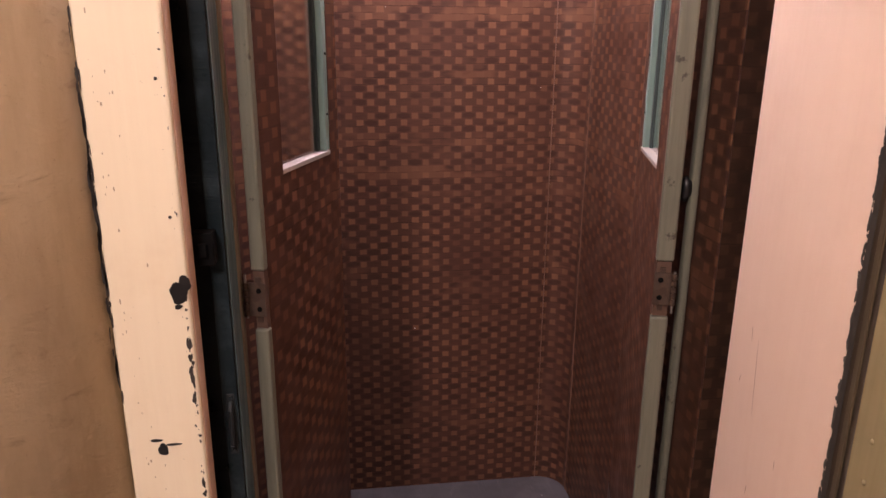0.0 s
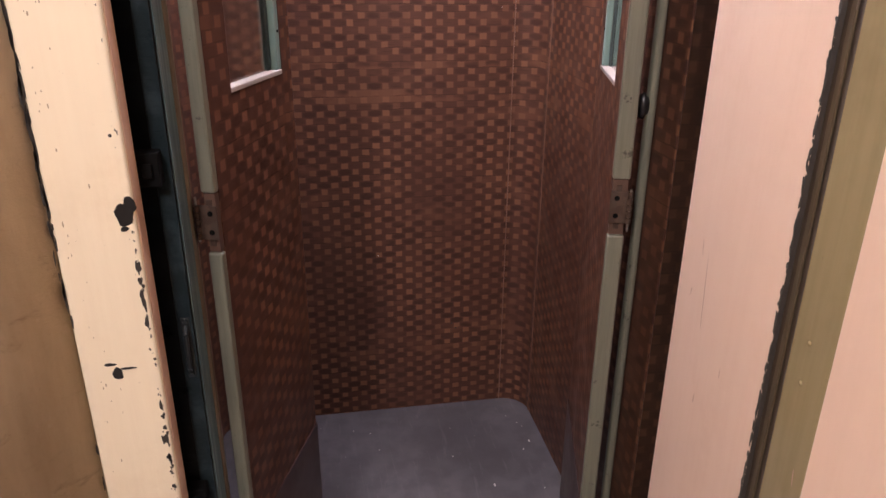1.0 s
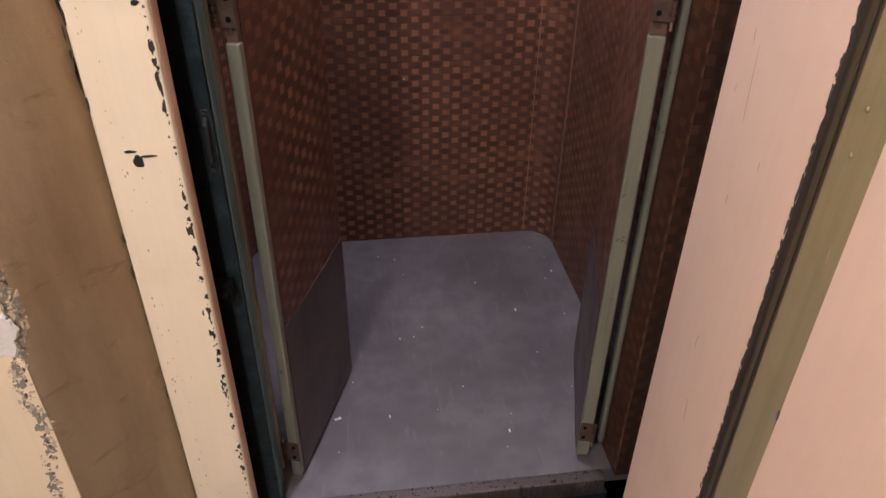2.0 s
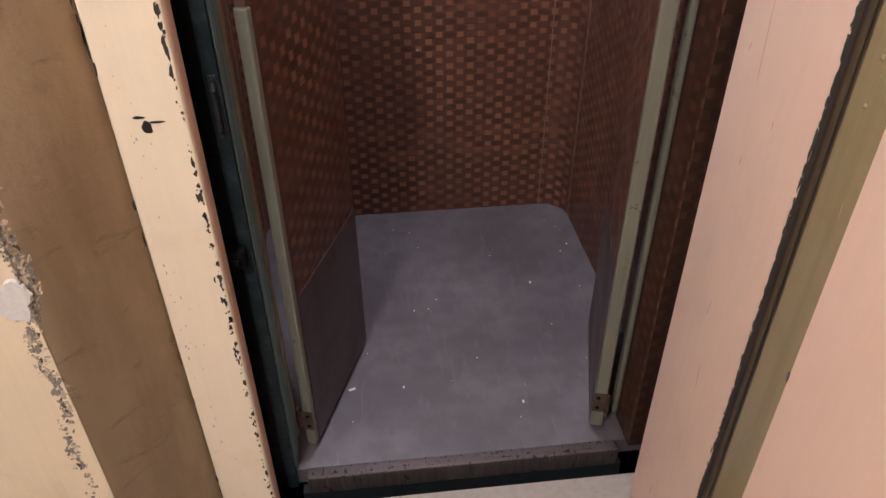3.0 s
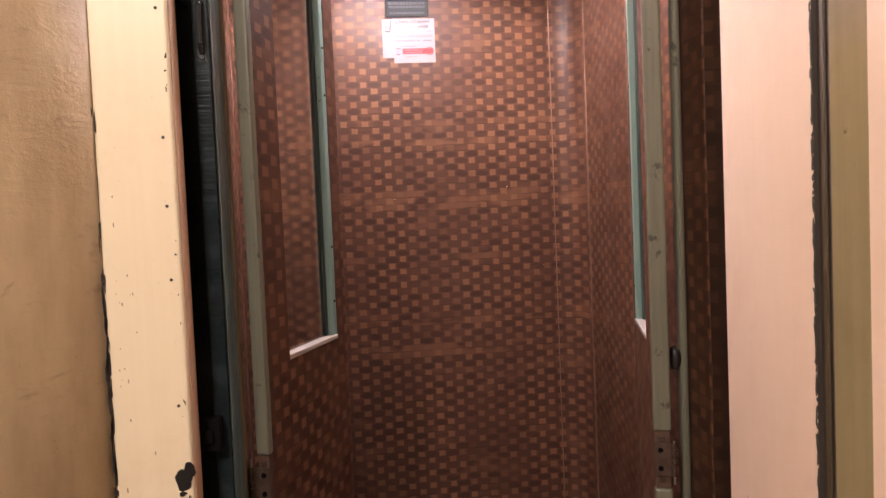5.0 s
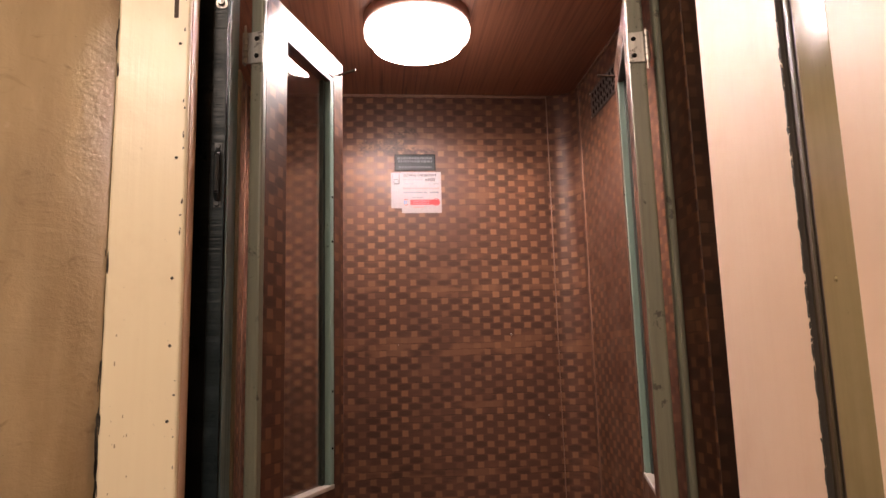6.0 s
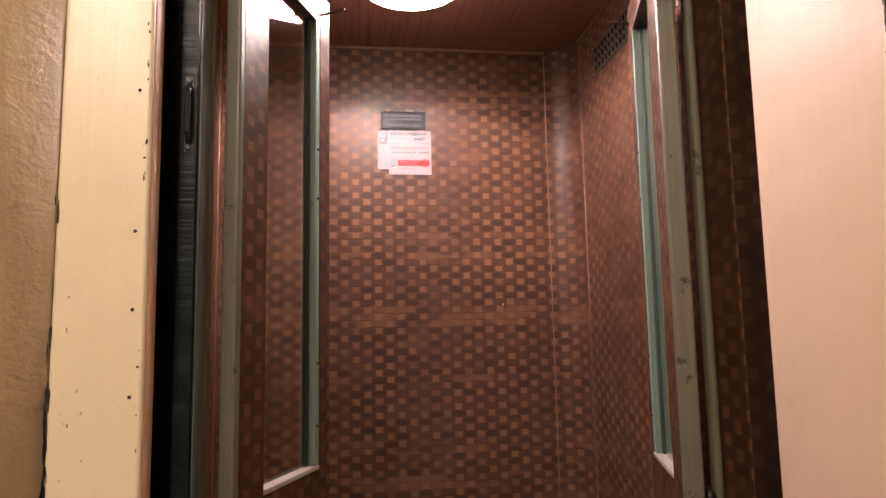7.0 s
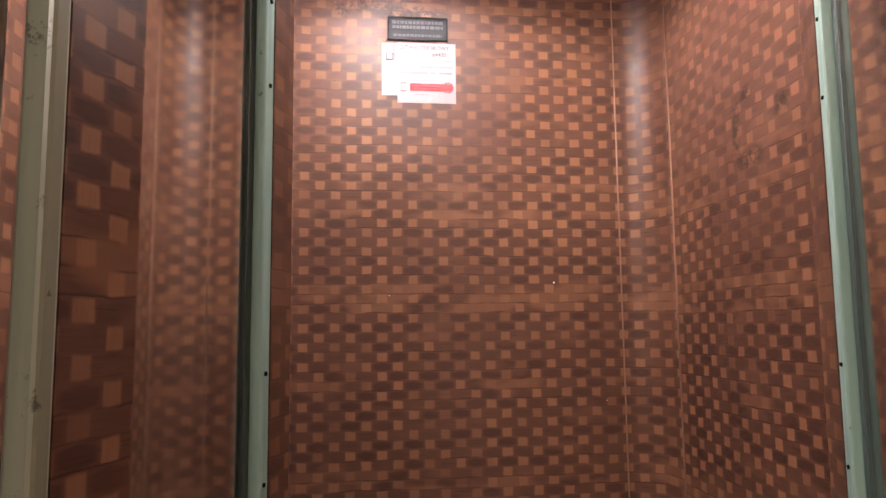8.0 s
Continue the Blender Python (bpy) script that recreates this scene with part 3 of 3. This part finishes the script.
# added neck hidden by the ring lip; lip and bulge trim its beam
part("clear_step", lathe(bmesh.new(), [(0.0985, ZC - 0.0260), (0.0980, ZC - 0.0262), (0.0965, ZC - 0.0415)], 0, 0, 32), GLOW_NECK, diffuser, "hidden glowing neck added to light a band on the walls")
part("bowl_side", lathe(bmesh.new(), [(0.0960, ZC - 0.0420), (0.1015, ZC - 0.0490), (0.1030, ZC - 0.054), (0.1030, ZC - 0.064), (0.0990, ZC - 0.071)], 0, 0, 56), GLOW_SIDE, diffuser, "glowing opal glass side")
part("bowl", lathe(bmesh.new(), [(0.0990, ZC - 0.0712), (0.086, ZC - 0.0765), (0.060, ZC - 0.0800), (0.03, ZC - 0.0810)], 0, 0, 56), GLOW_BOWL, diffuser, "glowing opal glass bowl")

# ventilation plate with round holes
vent = thing("vent_grille", "dark perforated ventilation plate high on the wall", "vent", m=pose(XR - 0.0005, 1.665, 2.018))
bm = bmesh.new()
W, H, NX, NZ = 0.276, 0.066, 12, 3
r = 0.0078
px, pz = W / NX, H / NZ


def holed(bm, cx, cz):
    """One square of plate with a round hole."""
    n = 16
    out, inn, back = [], [], []
    for i in range(n):
        a = 2 * math.pi * (i + 0.5) / n
        k = 1 / max(abs(math.cos(a)), abs(math.sin(a)))
        out.append(bm.verts.new((-0.002, cx + px / 2 * k * math.cos(a), cz + pz / 2 * k * math.sin(a))))
        inn.append(bm.verts.new((-0.002, cx + r * math.cos(a), cz + r * math.sin(a))))
        back.append(bm.verts.new((-0.0002, cx + r * math.cos(a), cz + r * math.sin(a))))
    for i in range(n):
        j = (i + 1) % n
        bm.faces.new((out[i], out[j], inn[j], inn[i]))
        bm.faces.new((inn[i], inn[j], back[j], back[i]))


for i in range(NX):
    for k in range(NZ):
        holed(bm, -W / 2 + px * (i + 0.5), -H / 2 + pz * (k + 0.5))
box(bm, -0.0025, 0.0, -W / 2 - 0.006, -W / 2, -H / 2 - 0.004, H / 2 + 0.004)
box(bm, -0.0025, 0.0, W / 2, W / 2 + 0.006, -H / 2 - 0.004, H / 2 + 0.004)
box(bm, -0.0025, 0.0, -W / 2, W / 2, -H / 2 - 0.004, -H / 2)
box(bm, -0.0025, 0.0, -W / 2, W / 2, H / 2, H / 2 + 0.004)
part("plate", bm, metal_material("vent_plate", (0.060, 0.045, 0.040), (0.035, 0.026, 0.022), 0.5, 0.1), vent)
# near-black sheet: the shade behind the holes as a flat colour
part("backing", boxed(-0.0003, 0.0003, -W / 2, W / 2, -H / 2, H / 2), DARK, vent)
for y in (-0.143, 0.143):
    for z in (-0.033, 0.033):
        part("screw", rod(bmesh.new(), (-0.002, y, z), (-0.0045, y, z), 0.003, 0.002), STEEL, vent)

# maker's plate and stickers on the back wall
plate = thing("maker_plate", "dark engraved metal plate with worn lettering", "plate", m=pose(0.1655, YB, 1.916))
part("body", boxed(-0.0585, 0.0585, -0.0028, 0.0, -0.024, 0.024, 0.001), LABEL, plate)
bm = bmesh.new()
for x0, x1, z0, z1 in ((-0.0585, 0.0585, 0.0205, 0.024), (-0.0585, 0.0585, -0.024, -0.0215), (-0.0585, -0.0555, -0.0215, 0.0205), (0.0555, 0.0585, -0.0215, 0.0205)):
    box(bm, x0, x1, -0.0036, -0.0027, z0, z1)
part("rim", bm, DARK, plate, "blackened rim")
for z, w, h in ((0.0125, 0.050, 0.0032), (0.003, 0.049, 0.003), (-0.0135, 0.047, 0.0024)):
    bm = bmesh.new()
    rng = random.Random(int(z * 1e4))
    x = -w
    while x < w:
        k = rng.uniform(0.003, 0.009)
        box(bm, x, min(x + k, w), -0.0034, -0.0027, z - h, z + h)
        x += k + 0.0016
    part("lettering", bm, LABELTEXT, plate, "worn unreadable lettering")

sticker = thing("sticker", "white paper sticker with printed lines and a red bar", "sticker", m=pose(0.0, YB, 0.0))
part("paper", boxed(0.126, 0.239, -0.0012, -0.0004, 1.769, 1.888), WHITE, sticker)
part("paper", boxed(0.096, 0.1262, -0.0009, -0.0003, 1.783, 1.887), WHITE, sticker, "pinkish-white paper tab")
face = -0.0013


def flat(x, z, size):
    return pose(x, YB + face, z, 90, 0, 0)


letters("title", "DŹWIG OSOBOWY", 0.0108, flat(0.1315, 1.8785, 0), INK, None)
letters("number", "64430", 0.0115, flat(0.193, 1.8655, 0), INK, None)
for n in ("title", "number"):
    ob = bpy.data.objects[n]
    ob.parent = sticker
    ob.matrix_parent_inverse = sticker.matrix_world.inverted()


def bars(name, spans, z, h, material):
    for x0, x1 in spans:
        part(name, boxed(x0, x1, face - 0.0002, face + 0.0001, z - h / 2, z + h / 2), material, sticker)


bars("print_line", ((0.131, 0.153), (0.156, 0.186)), 1.8655, 0.0022, PINKINK)
bars("print_line", ((0.132, 0.160), (0.204, 0.207), (0.216, 0.232)), 1.8535, 0.002, GREYINK)
bars("print_line", ((0.130, 0.233),), 1.8405, 0.0042, PINKINK)
bars("print_line", ((0.131, 0.186), (0.189, 0.199), (0.206, 0.231)), 1.8285, 0.0042, GREYINK)
bars("print_line", ((0.155, 0.186),), 1.8135, 0.0022, GREYINK)
bars("red_bar", ((0.150, 0.232),), 1.8, 0.015, REDINK)
bars("print_line", ((0.156, 0.206),), 1.8032, 0.0018, WHITE)
bars("print_line", ((0.158, 0.203),), 1.7972, 0.0018, WHITE)
bars("print_line", ((0.157, 0.187),), 1.7855, 0.0026, PINKINK)
bars("emblem", ((0.1325, 0.1348), (0.1375, 0.1392)), 1.8, 0.011, BLUEINK)
for r0, r1, x in ((0.0072, 0.0095, 0.1375), (0.0088, 0.0108, 0.2235)):
    bm = bmesh.new()
    for i in range(28):
        a, b = 2 * math.pi * i / 28, 2 * math.pi * (i + 1) / 28
        if x < 0.2 and abs(math.sin((a + b) / 2)) < 0.72:
            continue
        bm.faces.new([bm.verts.new((x + q * math.cos(w), face - 0.0003, 1.8 + q * math.sin(w))) for q, w in ((r0, a), (r1, a), (r1, b), (r0, b))])
    part("ring", bm, REDINK, sticker)
bm = bmesh.new()
box(bm, 0.1005, 0.1012, face, face + 0.0008, 1.853, 1.884)
box(bm, 0.1185, 0.1205, face, face + 0.0008, 1.853, 1.884)
box(bm, 0.104, 0.1175, face, face + 0.0008, 1.866, 1.8675)
box(bm, 0.104, 0.1055, face, face + 0.0008, 1.855, 1.866)
box(bm, 0.116, 0.1175, face, face + 0.0008, 1.855, 1.866)
box(bm, 0.104, 0.1175, face, face + 0.0008, 1.852, 1.8555)
part("pictogram", bm, INK, sticker, "small dark line drawing of a lift")

# printed notice on the side wall
notice = thing("notice", "white printed notice with blue bands top and bottom", "notice", m=pose(XL, 0, 0))
part("sheet", boxed(0.0004, 0.0012, 1.575, 1.785, 1.296, 1.592), WHITE, notice)
for z0, z1 in ((1.568, 1.587), (1.304, 1.332)):
    part("band", boxed(0.0011, 0.0015, 1.576, 1.784, z0, z1), BLUEINK, notice, "blue printed band")
for z in (1.510, 1.478, 1.471, 1.464, 1.424):
    part("print_line", boxed(0.0011, 0.0015, 1.59, 1.77, z - 0.0011, z + 0.0011), GREYINK, notice)

# small marks on the back wall
bm = bmesh.new()
for x, z, k in ((0.398, 0.287, 0.003), (0.410, 0.270, 0.004), (0.376, 0.24, 0.002), (0.160, 0.170, 0.003), (0.420, 0.272, 0.002), (0.30, 0.165, 0.0015)):
    blob(bm, pose(x, YB - 0.0001, z), k, k * 1.2, int(1e4 * x), 0.0003, 11, 0.6)
tagged(part("dark_spots", bm, CHIPPED), "dark burnt spots on the laminate", "stain", kind="stuff")
bm = bmesh.new()
for x, z, k in ((0.180, 0.523, 0.0022), (0.423, 1.423, 0.0022), (0.11, 1.40, 0.001), (0.52, 1.2, 0.001)):
    blob(bm, pose(x, YB - 0.0001, z), k, k, int(1e4 * x), 0.0004, 9, 0.5)
tagged(part("pale_nicks", bm, PLASTER), "pale nicks in the laminate", "stain", kind="stuff")

# specks of grit on the floor
rng = random.Random(5)
bm = bmesh.new()
for _ in range(26):
    x, y, k = rng.uniform(-0.05, 0.6), rng.uniform(1.12, 1.95), rng.uniform(0.0008, 0.0018)
    box(bm, x - k, x + k, y - 0.7 * k, y + 0.7 * k, 0.0, 1.2 * k)
for x, y, k in ((0.444, 1.599, 0.0028), (0.337, 1.174, 0.0026), (0.118, 1.516, 0.002), (0.073, 1.249, 0.0022), (0.59, 1.769, 0.0024)):
    box(bm, x - 0.7 * k, x + 0.7 * k, y - 1.5 * k, y + 1.5 * k, 0.0, k)
tagged(part("grit", bm, PLASTER), "pale specks of grit on the lift floor", "grit", kind="stuff")
crumb = thing("crumb", "pale chip of paint lying on the lino", "debris", m=pose(-0.045, 1.255, 0, 0, 0, 20))
part("flake", boxed(-0.008, 0.008, -0.003, 0.003, 0.0, 0.003, 0.001), PLASTER, crumb)


# ---- the landing ----
JY, JX0, JX1 = 0.965, -0.290, -0.1945
LZ = -0.035

# door frame: cream board on the lock side, its twin behind the open door, a head over both
frame_ob = thing("door_frame", "chipped cream-painted door frame with black lock holes", "door frame")
tagged(frame_ob, kind="structure")
jamb = part("lock_jamb", boxed(JX0, JX1, JY, 1.000, LZ, 2.08, 0.004, 3), CREAM, frame_ob, "cream-painted jamb, paint flaking at the edges")
part("hinge_jamb", boxed(0.560, 0.655, JY, 1.000, LZ, 2.08, 0.004, 3), CREAM, frame_ob)
part("head", boxed(JX0, 0.655, JY, 1.000, 2.081, 2.16, 0.004, 3), CREAM, frame_ob)
part("lip", boxed(JX1 - 0.004, JX1 + 0.0015, JY + 0.006, 1.004, LZ, 2.08, 0.0015), paint_material("pinkish_lip", (0.66, 0.45, 0.31), (0.52, 0.33, 0.22), 0.45), frame_ob, "pinkish bare edge of the jamb")


def on_jamb(x, z):
    return pose(x, JY + 0.0002, z)


bm = blob(bmesh.new(), on_jamb(-0.2065, 1.024), 0.0145, 0.0165, 3, 0.0014)
blob(bm, on_jamb(-0.199, 1.036), 0.010, 0.012, 8, 0.0012)
blob(bm, on_jamb(-0.2085, 1.006), 0.006, 0.004, 12, 0.0012)
part("strike_chip", bm, RUBBER, jamb, "black bare patch at the strike")
bm = blob(bmesh.new(), on_jamb(-0.2465, 0.808), 0.0085, 0.0105, 4, 0.0012)
blob(bm, on_jamb(-0.2325, 0.815), 0.012, 0.0022, 5, 0.0010)
blob(bm, on_jamb(-0.254, 0.822), 0.009, 0.003, 6, 0.0007)
part("screw_hole", bm, RUBBER, jamb, "torn black screw hole")
part("slot", boxed(-0.2170, -0.2110, JY - 0.0006, JY + 0.002, 1.817, 1.872, 0.0004), RUST, jamb, "rusty slot with paint broken away")
# flakes off the inner arris, thicker below
rng = random.Random(11)
bm = bmesh.new()
for i in range(200):
    z = rng.uniform(0.0, 1.02) if i < 172 else rng.uniform(1.05, 1.95)
    k = rng.uniform(0.25, 1.0) ** 2 * (0.0040 if z < 0.95 else 0.0022)
    blob(bm, on_jamb(JX1 - 0.0035 - abs(rng.gauss(0, 0.0030)), z), k, k * rng.uniform(0.8, 3.2), i, 0.0005, 13, 0.65)
for z, h in ((0.955, 0.014), (0.91, 0.02), (0.88, 0.012), (0.70, 0.012), (0.56, 0.01), (0.62, 0.006)):
    blob(bm, on_jamb(JX1 - 0.006, z), 0.0042, h, int(z * 100), 0.0006, 22, 0.6)
part("flakes", bm, CHIPPED, jamb, "dark chips along the arris")
bm = bmesh.new()
for i in range(70):
    z = rng.uniform(0.0, 1.4)
    k = rng.uniform(0.0004, 0.0015)
    blob(bm, on_jamb(JX0 + 0.012 + abs(rng.gauss(0, 0.012)), z), k, k * rng.uniform(1, 4), 300 + i, 0.0004, 8)
part("flakes", bm, plain("rubbed_paint", (0.40, 0.31, 0.20), 0.7), jamb, "rubbed marks beside the crack")
for z in (1.374, 1.281, 1.46, 1.62, 1.78, 1.12):
    part("nail_head", rod(bmesh.new(), (-0.2075, JY + 0.0004, z), (-0.2075, JY - 0.0010, z), 0.0022, 0.0018), CHIPPED, jamb)

# the wall with its splayed plaster reveal, one slab a side
WALL_Y = 0.845


def reveal_outline(side):
    """Plan of the wall on one side of the opening: flat face, rounded arris, splay up to the frame."""
    pts = [(-1.15, WALL_Y)]
    for i in range(9):
        a = i / 8 * radians(48)
        pts.append((-0.420 + 0.045 * math.sin(a), WALL_Y + 0.045 * (1 - math.cos(a))))
    pts += [(-0.335, 0.912), (JX0 - 0.0035, 0.972), (JX0 - 0.0035, 1.004), (-1.15, 1.004)]
    if side > 0:
        pts = [(0.365 - x, y) for x, y in pts][::-1]
    return pts


def wall_side(name, side, label):
    bm = slab(reveal_outline(side), LZ, 2.75)
    bmesh.ops.recalc_face_normals(bm, faces=bm.faces)
    for f in bm.faces:
        f.smooth = abs(f.normal.z) < 0.5
    ob = part(name, bm, TAN)
    return tagged(ob, label, "wall", **structure)


west = wall_side("landing_wall_west", -1, "tan-painted plaster wall with a chipped splayed reveal")
wall_side("landing_wall_east", 1, "tan-painted plaster wall beside the lift door")
tagged(part("landing_wall_top", boxed(JX0 - 0.0035, 0.6585, 0.90, 1.004, 2.161, 2.75), WALLPAINT), "plaster wall over the lift door", "wall", **structure)
# dark crack between frame and plaster
rng = random.Random(21)
bm = bmesh.new()
for i in range(90):
    z = rng.choice((rng.uniform(0.9, 1.30), rng.uniform(0.95, 1.28), rng.uniform(0.0, 2.0)))
    blob(bm, on_jamb(JX0 + rng.gauss(0, 0.0012), z), rng.uniform(0.0004, 0.0023), rng.uniform(0.006, 0.024), 500 + i, 0.0010, 14, 0.55)
part("crack", bm, CHIPPED, west, "dark open crack along the frame")
# broken plaster low on the arris
def crumble(count, size, seed, spread, material, label):
    """Crumbs and flaked edges of plaster along the rounded arris."""
    rng = random.Random(seed)
    bm = bmesh.new()
    for i in range(count):
        z = 0.80 - abs(rng.gauss(0, 0.30))
        x = -0.398 - 0.075 * (0.80 - z) + 0.006 * math.sin(31 * z) + max(-1.6, min(1.6, rng.gauss(0, 1))) * spread
        k = size * rng.uniform(0.3, 1.0) ** 2
        turn = math.asin(min(0.70, max(0.0, (x + 0.420) / 0.045)))
        y = min(WALL_Y + 0.045 * (1 - math.cos(turn)), WALL_Y - 0.0016 if x < -0.407 else 1.0) + 0.0002
        blob(bm, pose(x, y, z, 0, rng.uniform(-40, 40), math.degrees(turn)), k, k * rng.uniform(0.7, 2.0), seed + i, rng.uniform(0.0005, 0.0022), 12, 0.7)
    part("broken_plaster", bm, material, west, label)


crumble(330, 0.0062, 700, 0.0052, plain("grey_broken_plaster", (0.27, 0.235, 0.19), 0.95), "broken grey plaster on the arris")
crumble(220, 0.0050, 1300, 0.0075, plain("sandy_plaster", (0.55, 0.46, 0.34), 0.95), "sandy crumbs of plaster")
crumble(60, 0.0045, 1900, 0.0050, plain("dark_plaster_pits", (0.10, 0.08, 0.06), 0.95), "dark pits in the plaster")
bm = blob(bmesh.new(), pose(-0.424, WALL_Y - 0.0012, 0.635), 0.034, 0.042, 901, 0.003, 40, 0.5)
part("bare_plaster", bm, PLASTER, west, "bare white plaster patch")
bm = boxed(-1.15, -0.408, WALL_Y - 0.0015, WALL_Y + 0.001, LZ, 2.74)
part("face_coat", bm, paint_material("yellow_wall_paint", (0.82, 0.70, 0.49), (0.68, 0.55, 0.36), 0.6, (0.45, 0.38, 0.30), 0.4, 0.5), west, "pale yellowish wall paint")

# the landing door, open against the wall
DOOR_T, DOOR_TOP = 0.042, 2.05
GROOVE0, STRIP0, STRIP1, DOOR_W = 0.311, 0.346, 0.416, 0.80
door_ob = thing("landing_door", "open pink-painted steel landing door with a khaki strip", "door", m=pose(0.504, 0.927, 0, 0, 0, -90 - 13.7))
D0, D1 = 0.0, DOOR_T


def leaf_box(x0, x1, y0, y1, z0, z1, bevel=0.0, segments=2):
    """Local x runs from the hinge edge outward; the shown face is y = 0 and the thickness goes to +y."""
    return boxed(x0, x1, y0, y1, z0, z1, bevel, segments)


part("inner_panel", leaf_box(0.0, GROOVE0, 0.0, D1, LZ + 0.012, DOOR_TOP, 0.001, 2), PINK, door_ob, "pink glossy panel with a chipped edge")
part("outer_panel", leaf_box(STRIP1 + 0.0005, DOOR_W, 0.0, D1, LZ + 0.012, DOOR_TOP, 0.003, 3), PINK, door_ob, "pink glossy panel")
part("groove", leaf_box(GROOVE0 + 0.0003, STRIP0 - 0.0003, 0.0045, D1 - 0.001, LZ + 0.012, DOOR_TOP), metal_material("groove_brown", (0.050, 0.036, 0.023), (0.025, 0.018, 0.013), 0.6), door_ob, "dark recessed groove")
part("groove_edge", leaf_box(GROOVE0 + 0.0001, GROOVE0 + 0.0012, 0.0004, 0.0044, LZ + 0.012, DOOR_TOP), CHIPPED, door_ob, "dark strip down the groove side of the panel")
part("groove_bead", leaf_box(GROOVE0 + 0.012, GROOVE0 + 0.022, 0.0022, 0.0044, LZ + 0.012, DOOR_TOP, 0.0015), metal_material("groove_bead", (0.070, 0.052, 0.030), (0.030, 0.023, 0.015), 0.45), door_ob, "brown bead in the groove")
strip = part("strip", leaf_box(STRIP0, STRIP1, 0.0012, D1 - 0.001, LZ + 0.10, DOOR_TOP, 0.0015), KHAKI, door_ob, "glossy khaki metal strip")
for z in (1.018, 0.980, 1.40, 0.45, 1.70):
    part("rivet", lathe(bmesh.new(), [(0.0026, 0.0), (0.0022, 0.0012), (0.0008, 0.0018)], 0, 0, 12), KHAKI, strip).matrix_local = pose(STRIP0 + 0.030, 0.0014, z, 90, 0, 0)
rng = random.Random(31)
bm = bmesh.new()
for i in range(600):
    z = rng.uniform(-0.02, 2.04)
    blob(bm, pose(GROOVE0 + 0.0006 - abs(rng.gauss(0, 0.0014)), 0.0002, z), rng.uniform(0.0012, 0.0036), rng.uniform(0.002, 0.009), 1000 + i, 0.0005, 9, 0.6)
part("flakes", bm, CHIPPED, door_ob, "dark chips along the panel's edge")
bm = bmesh.new()
for x, z, h, a in ((0.080, 0.985, 0.012, -8), (0.109, 0.938, 0.062, -7), (0.058, 0.915, 0.008, 20), (0.13, 0.80, 0.010, 5), (0.16, 0.60, 0.02, 10), (0.19, 0.50, 0.03, -9), (0.20, 0.88, 0.008, 0), (0.12, 0.16, 0.02, 8), (0.40, 0.90, 0.01, -10)):
    blob(bm, pose(x, 0.0002, z, 0, a, 0), 0.0009, h, int(1000 * z), 0.0003, 10)
part("scratch", bm, plain("scratch_brown", (0.34, 0.20, 0.14), 0.7), door_ob, "fine dark scratches")
part("gouge", blob(bmesh.new(), pose(STRIP1 + 0.001, 0.0002, 0.730), 0.0030, 0.009, 77, 0.0008, 16, 0.5), RUBBER, door_ob, "small black gouge beside the strip")
for z in (0.25, 1.05, 1.85):
    part("pivot", rod(bmesh.new(), (-0.010, 0.030, z - 0.04), (-0.010, 0.030, z + 0.04), 0.009), BLACK, door_ob)

# the rest of the landing, behind the camera; walls unseen, toned for bounce light
tagged(part("landing_floor", boxed(-1.15, 1.45, -1.2, 0.985, LZ - 0.08, LZ), CONCRETE), "grey concrete landing floor", "floor", **structure)
tagged(part("landing_ceiling", boxed(-1.15, 1.45, -1.2, 1.004, 2.75, 2.81), WALLPAINT), "painted landing ceiling", "ceiling", **structure)
tagged(part("landing_wall_south", boxed(-1.15, 1.45, -1.26, -1.2, LZ, 2.75), BOUNCE_DARK), "unseen landing wall, toned for bounce light", "wall", **structure)
tagged(part("landing_wall_side_west", boxed(-1.21, -1.15, -1.2, 1.004, LZ, 2.75), WALLPAINT), "unseen landing wall, toned for bounce light", "wall", **structure)
tagged(part("landing_wall_side_east", boxed(1.45, 1.51, -1.2, 1.004, LZ, 2.75), WALLPAINT), "unseen landing wall, toned for bounce light", "wall", **structure)
tagged(part("shaft", boxed(-1.15, 1.45, 2.1, 2.14, -0.6, 2.7), DARK), "dark lift shaft wall", "wall", **structure)
tagged(part("shaft_floor", boxed(-1.15, 1.45, 0.90, 2.14, -0.66, -0.6), DARK), "dark lift shaft pit", "floor", **structure)
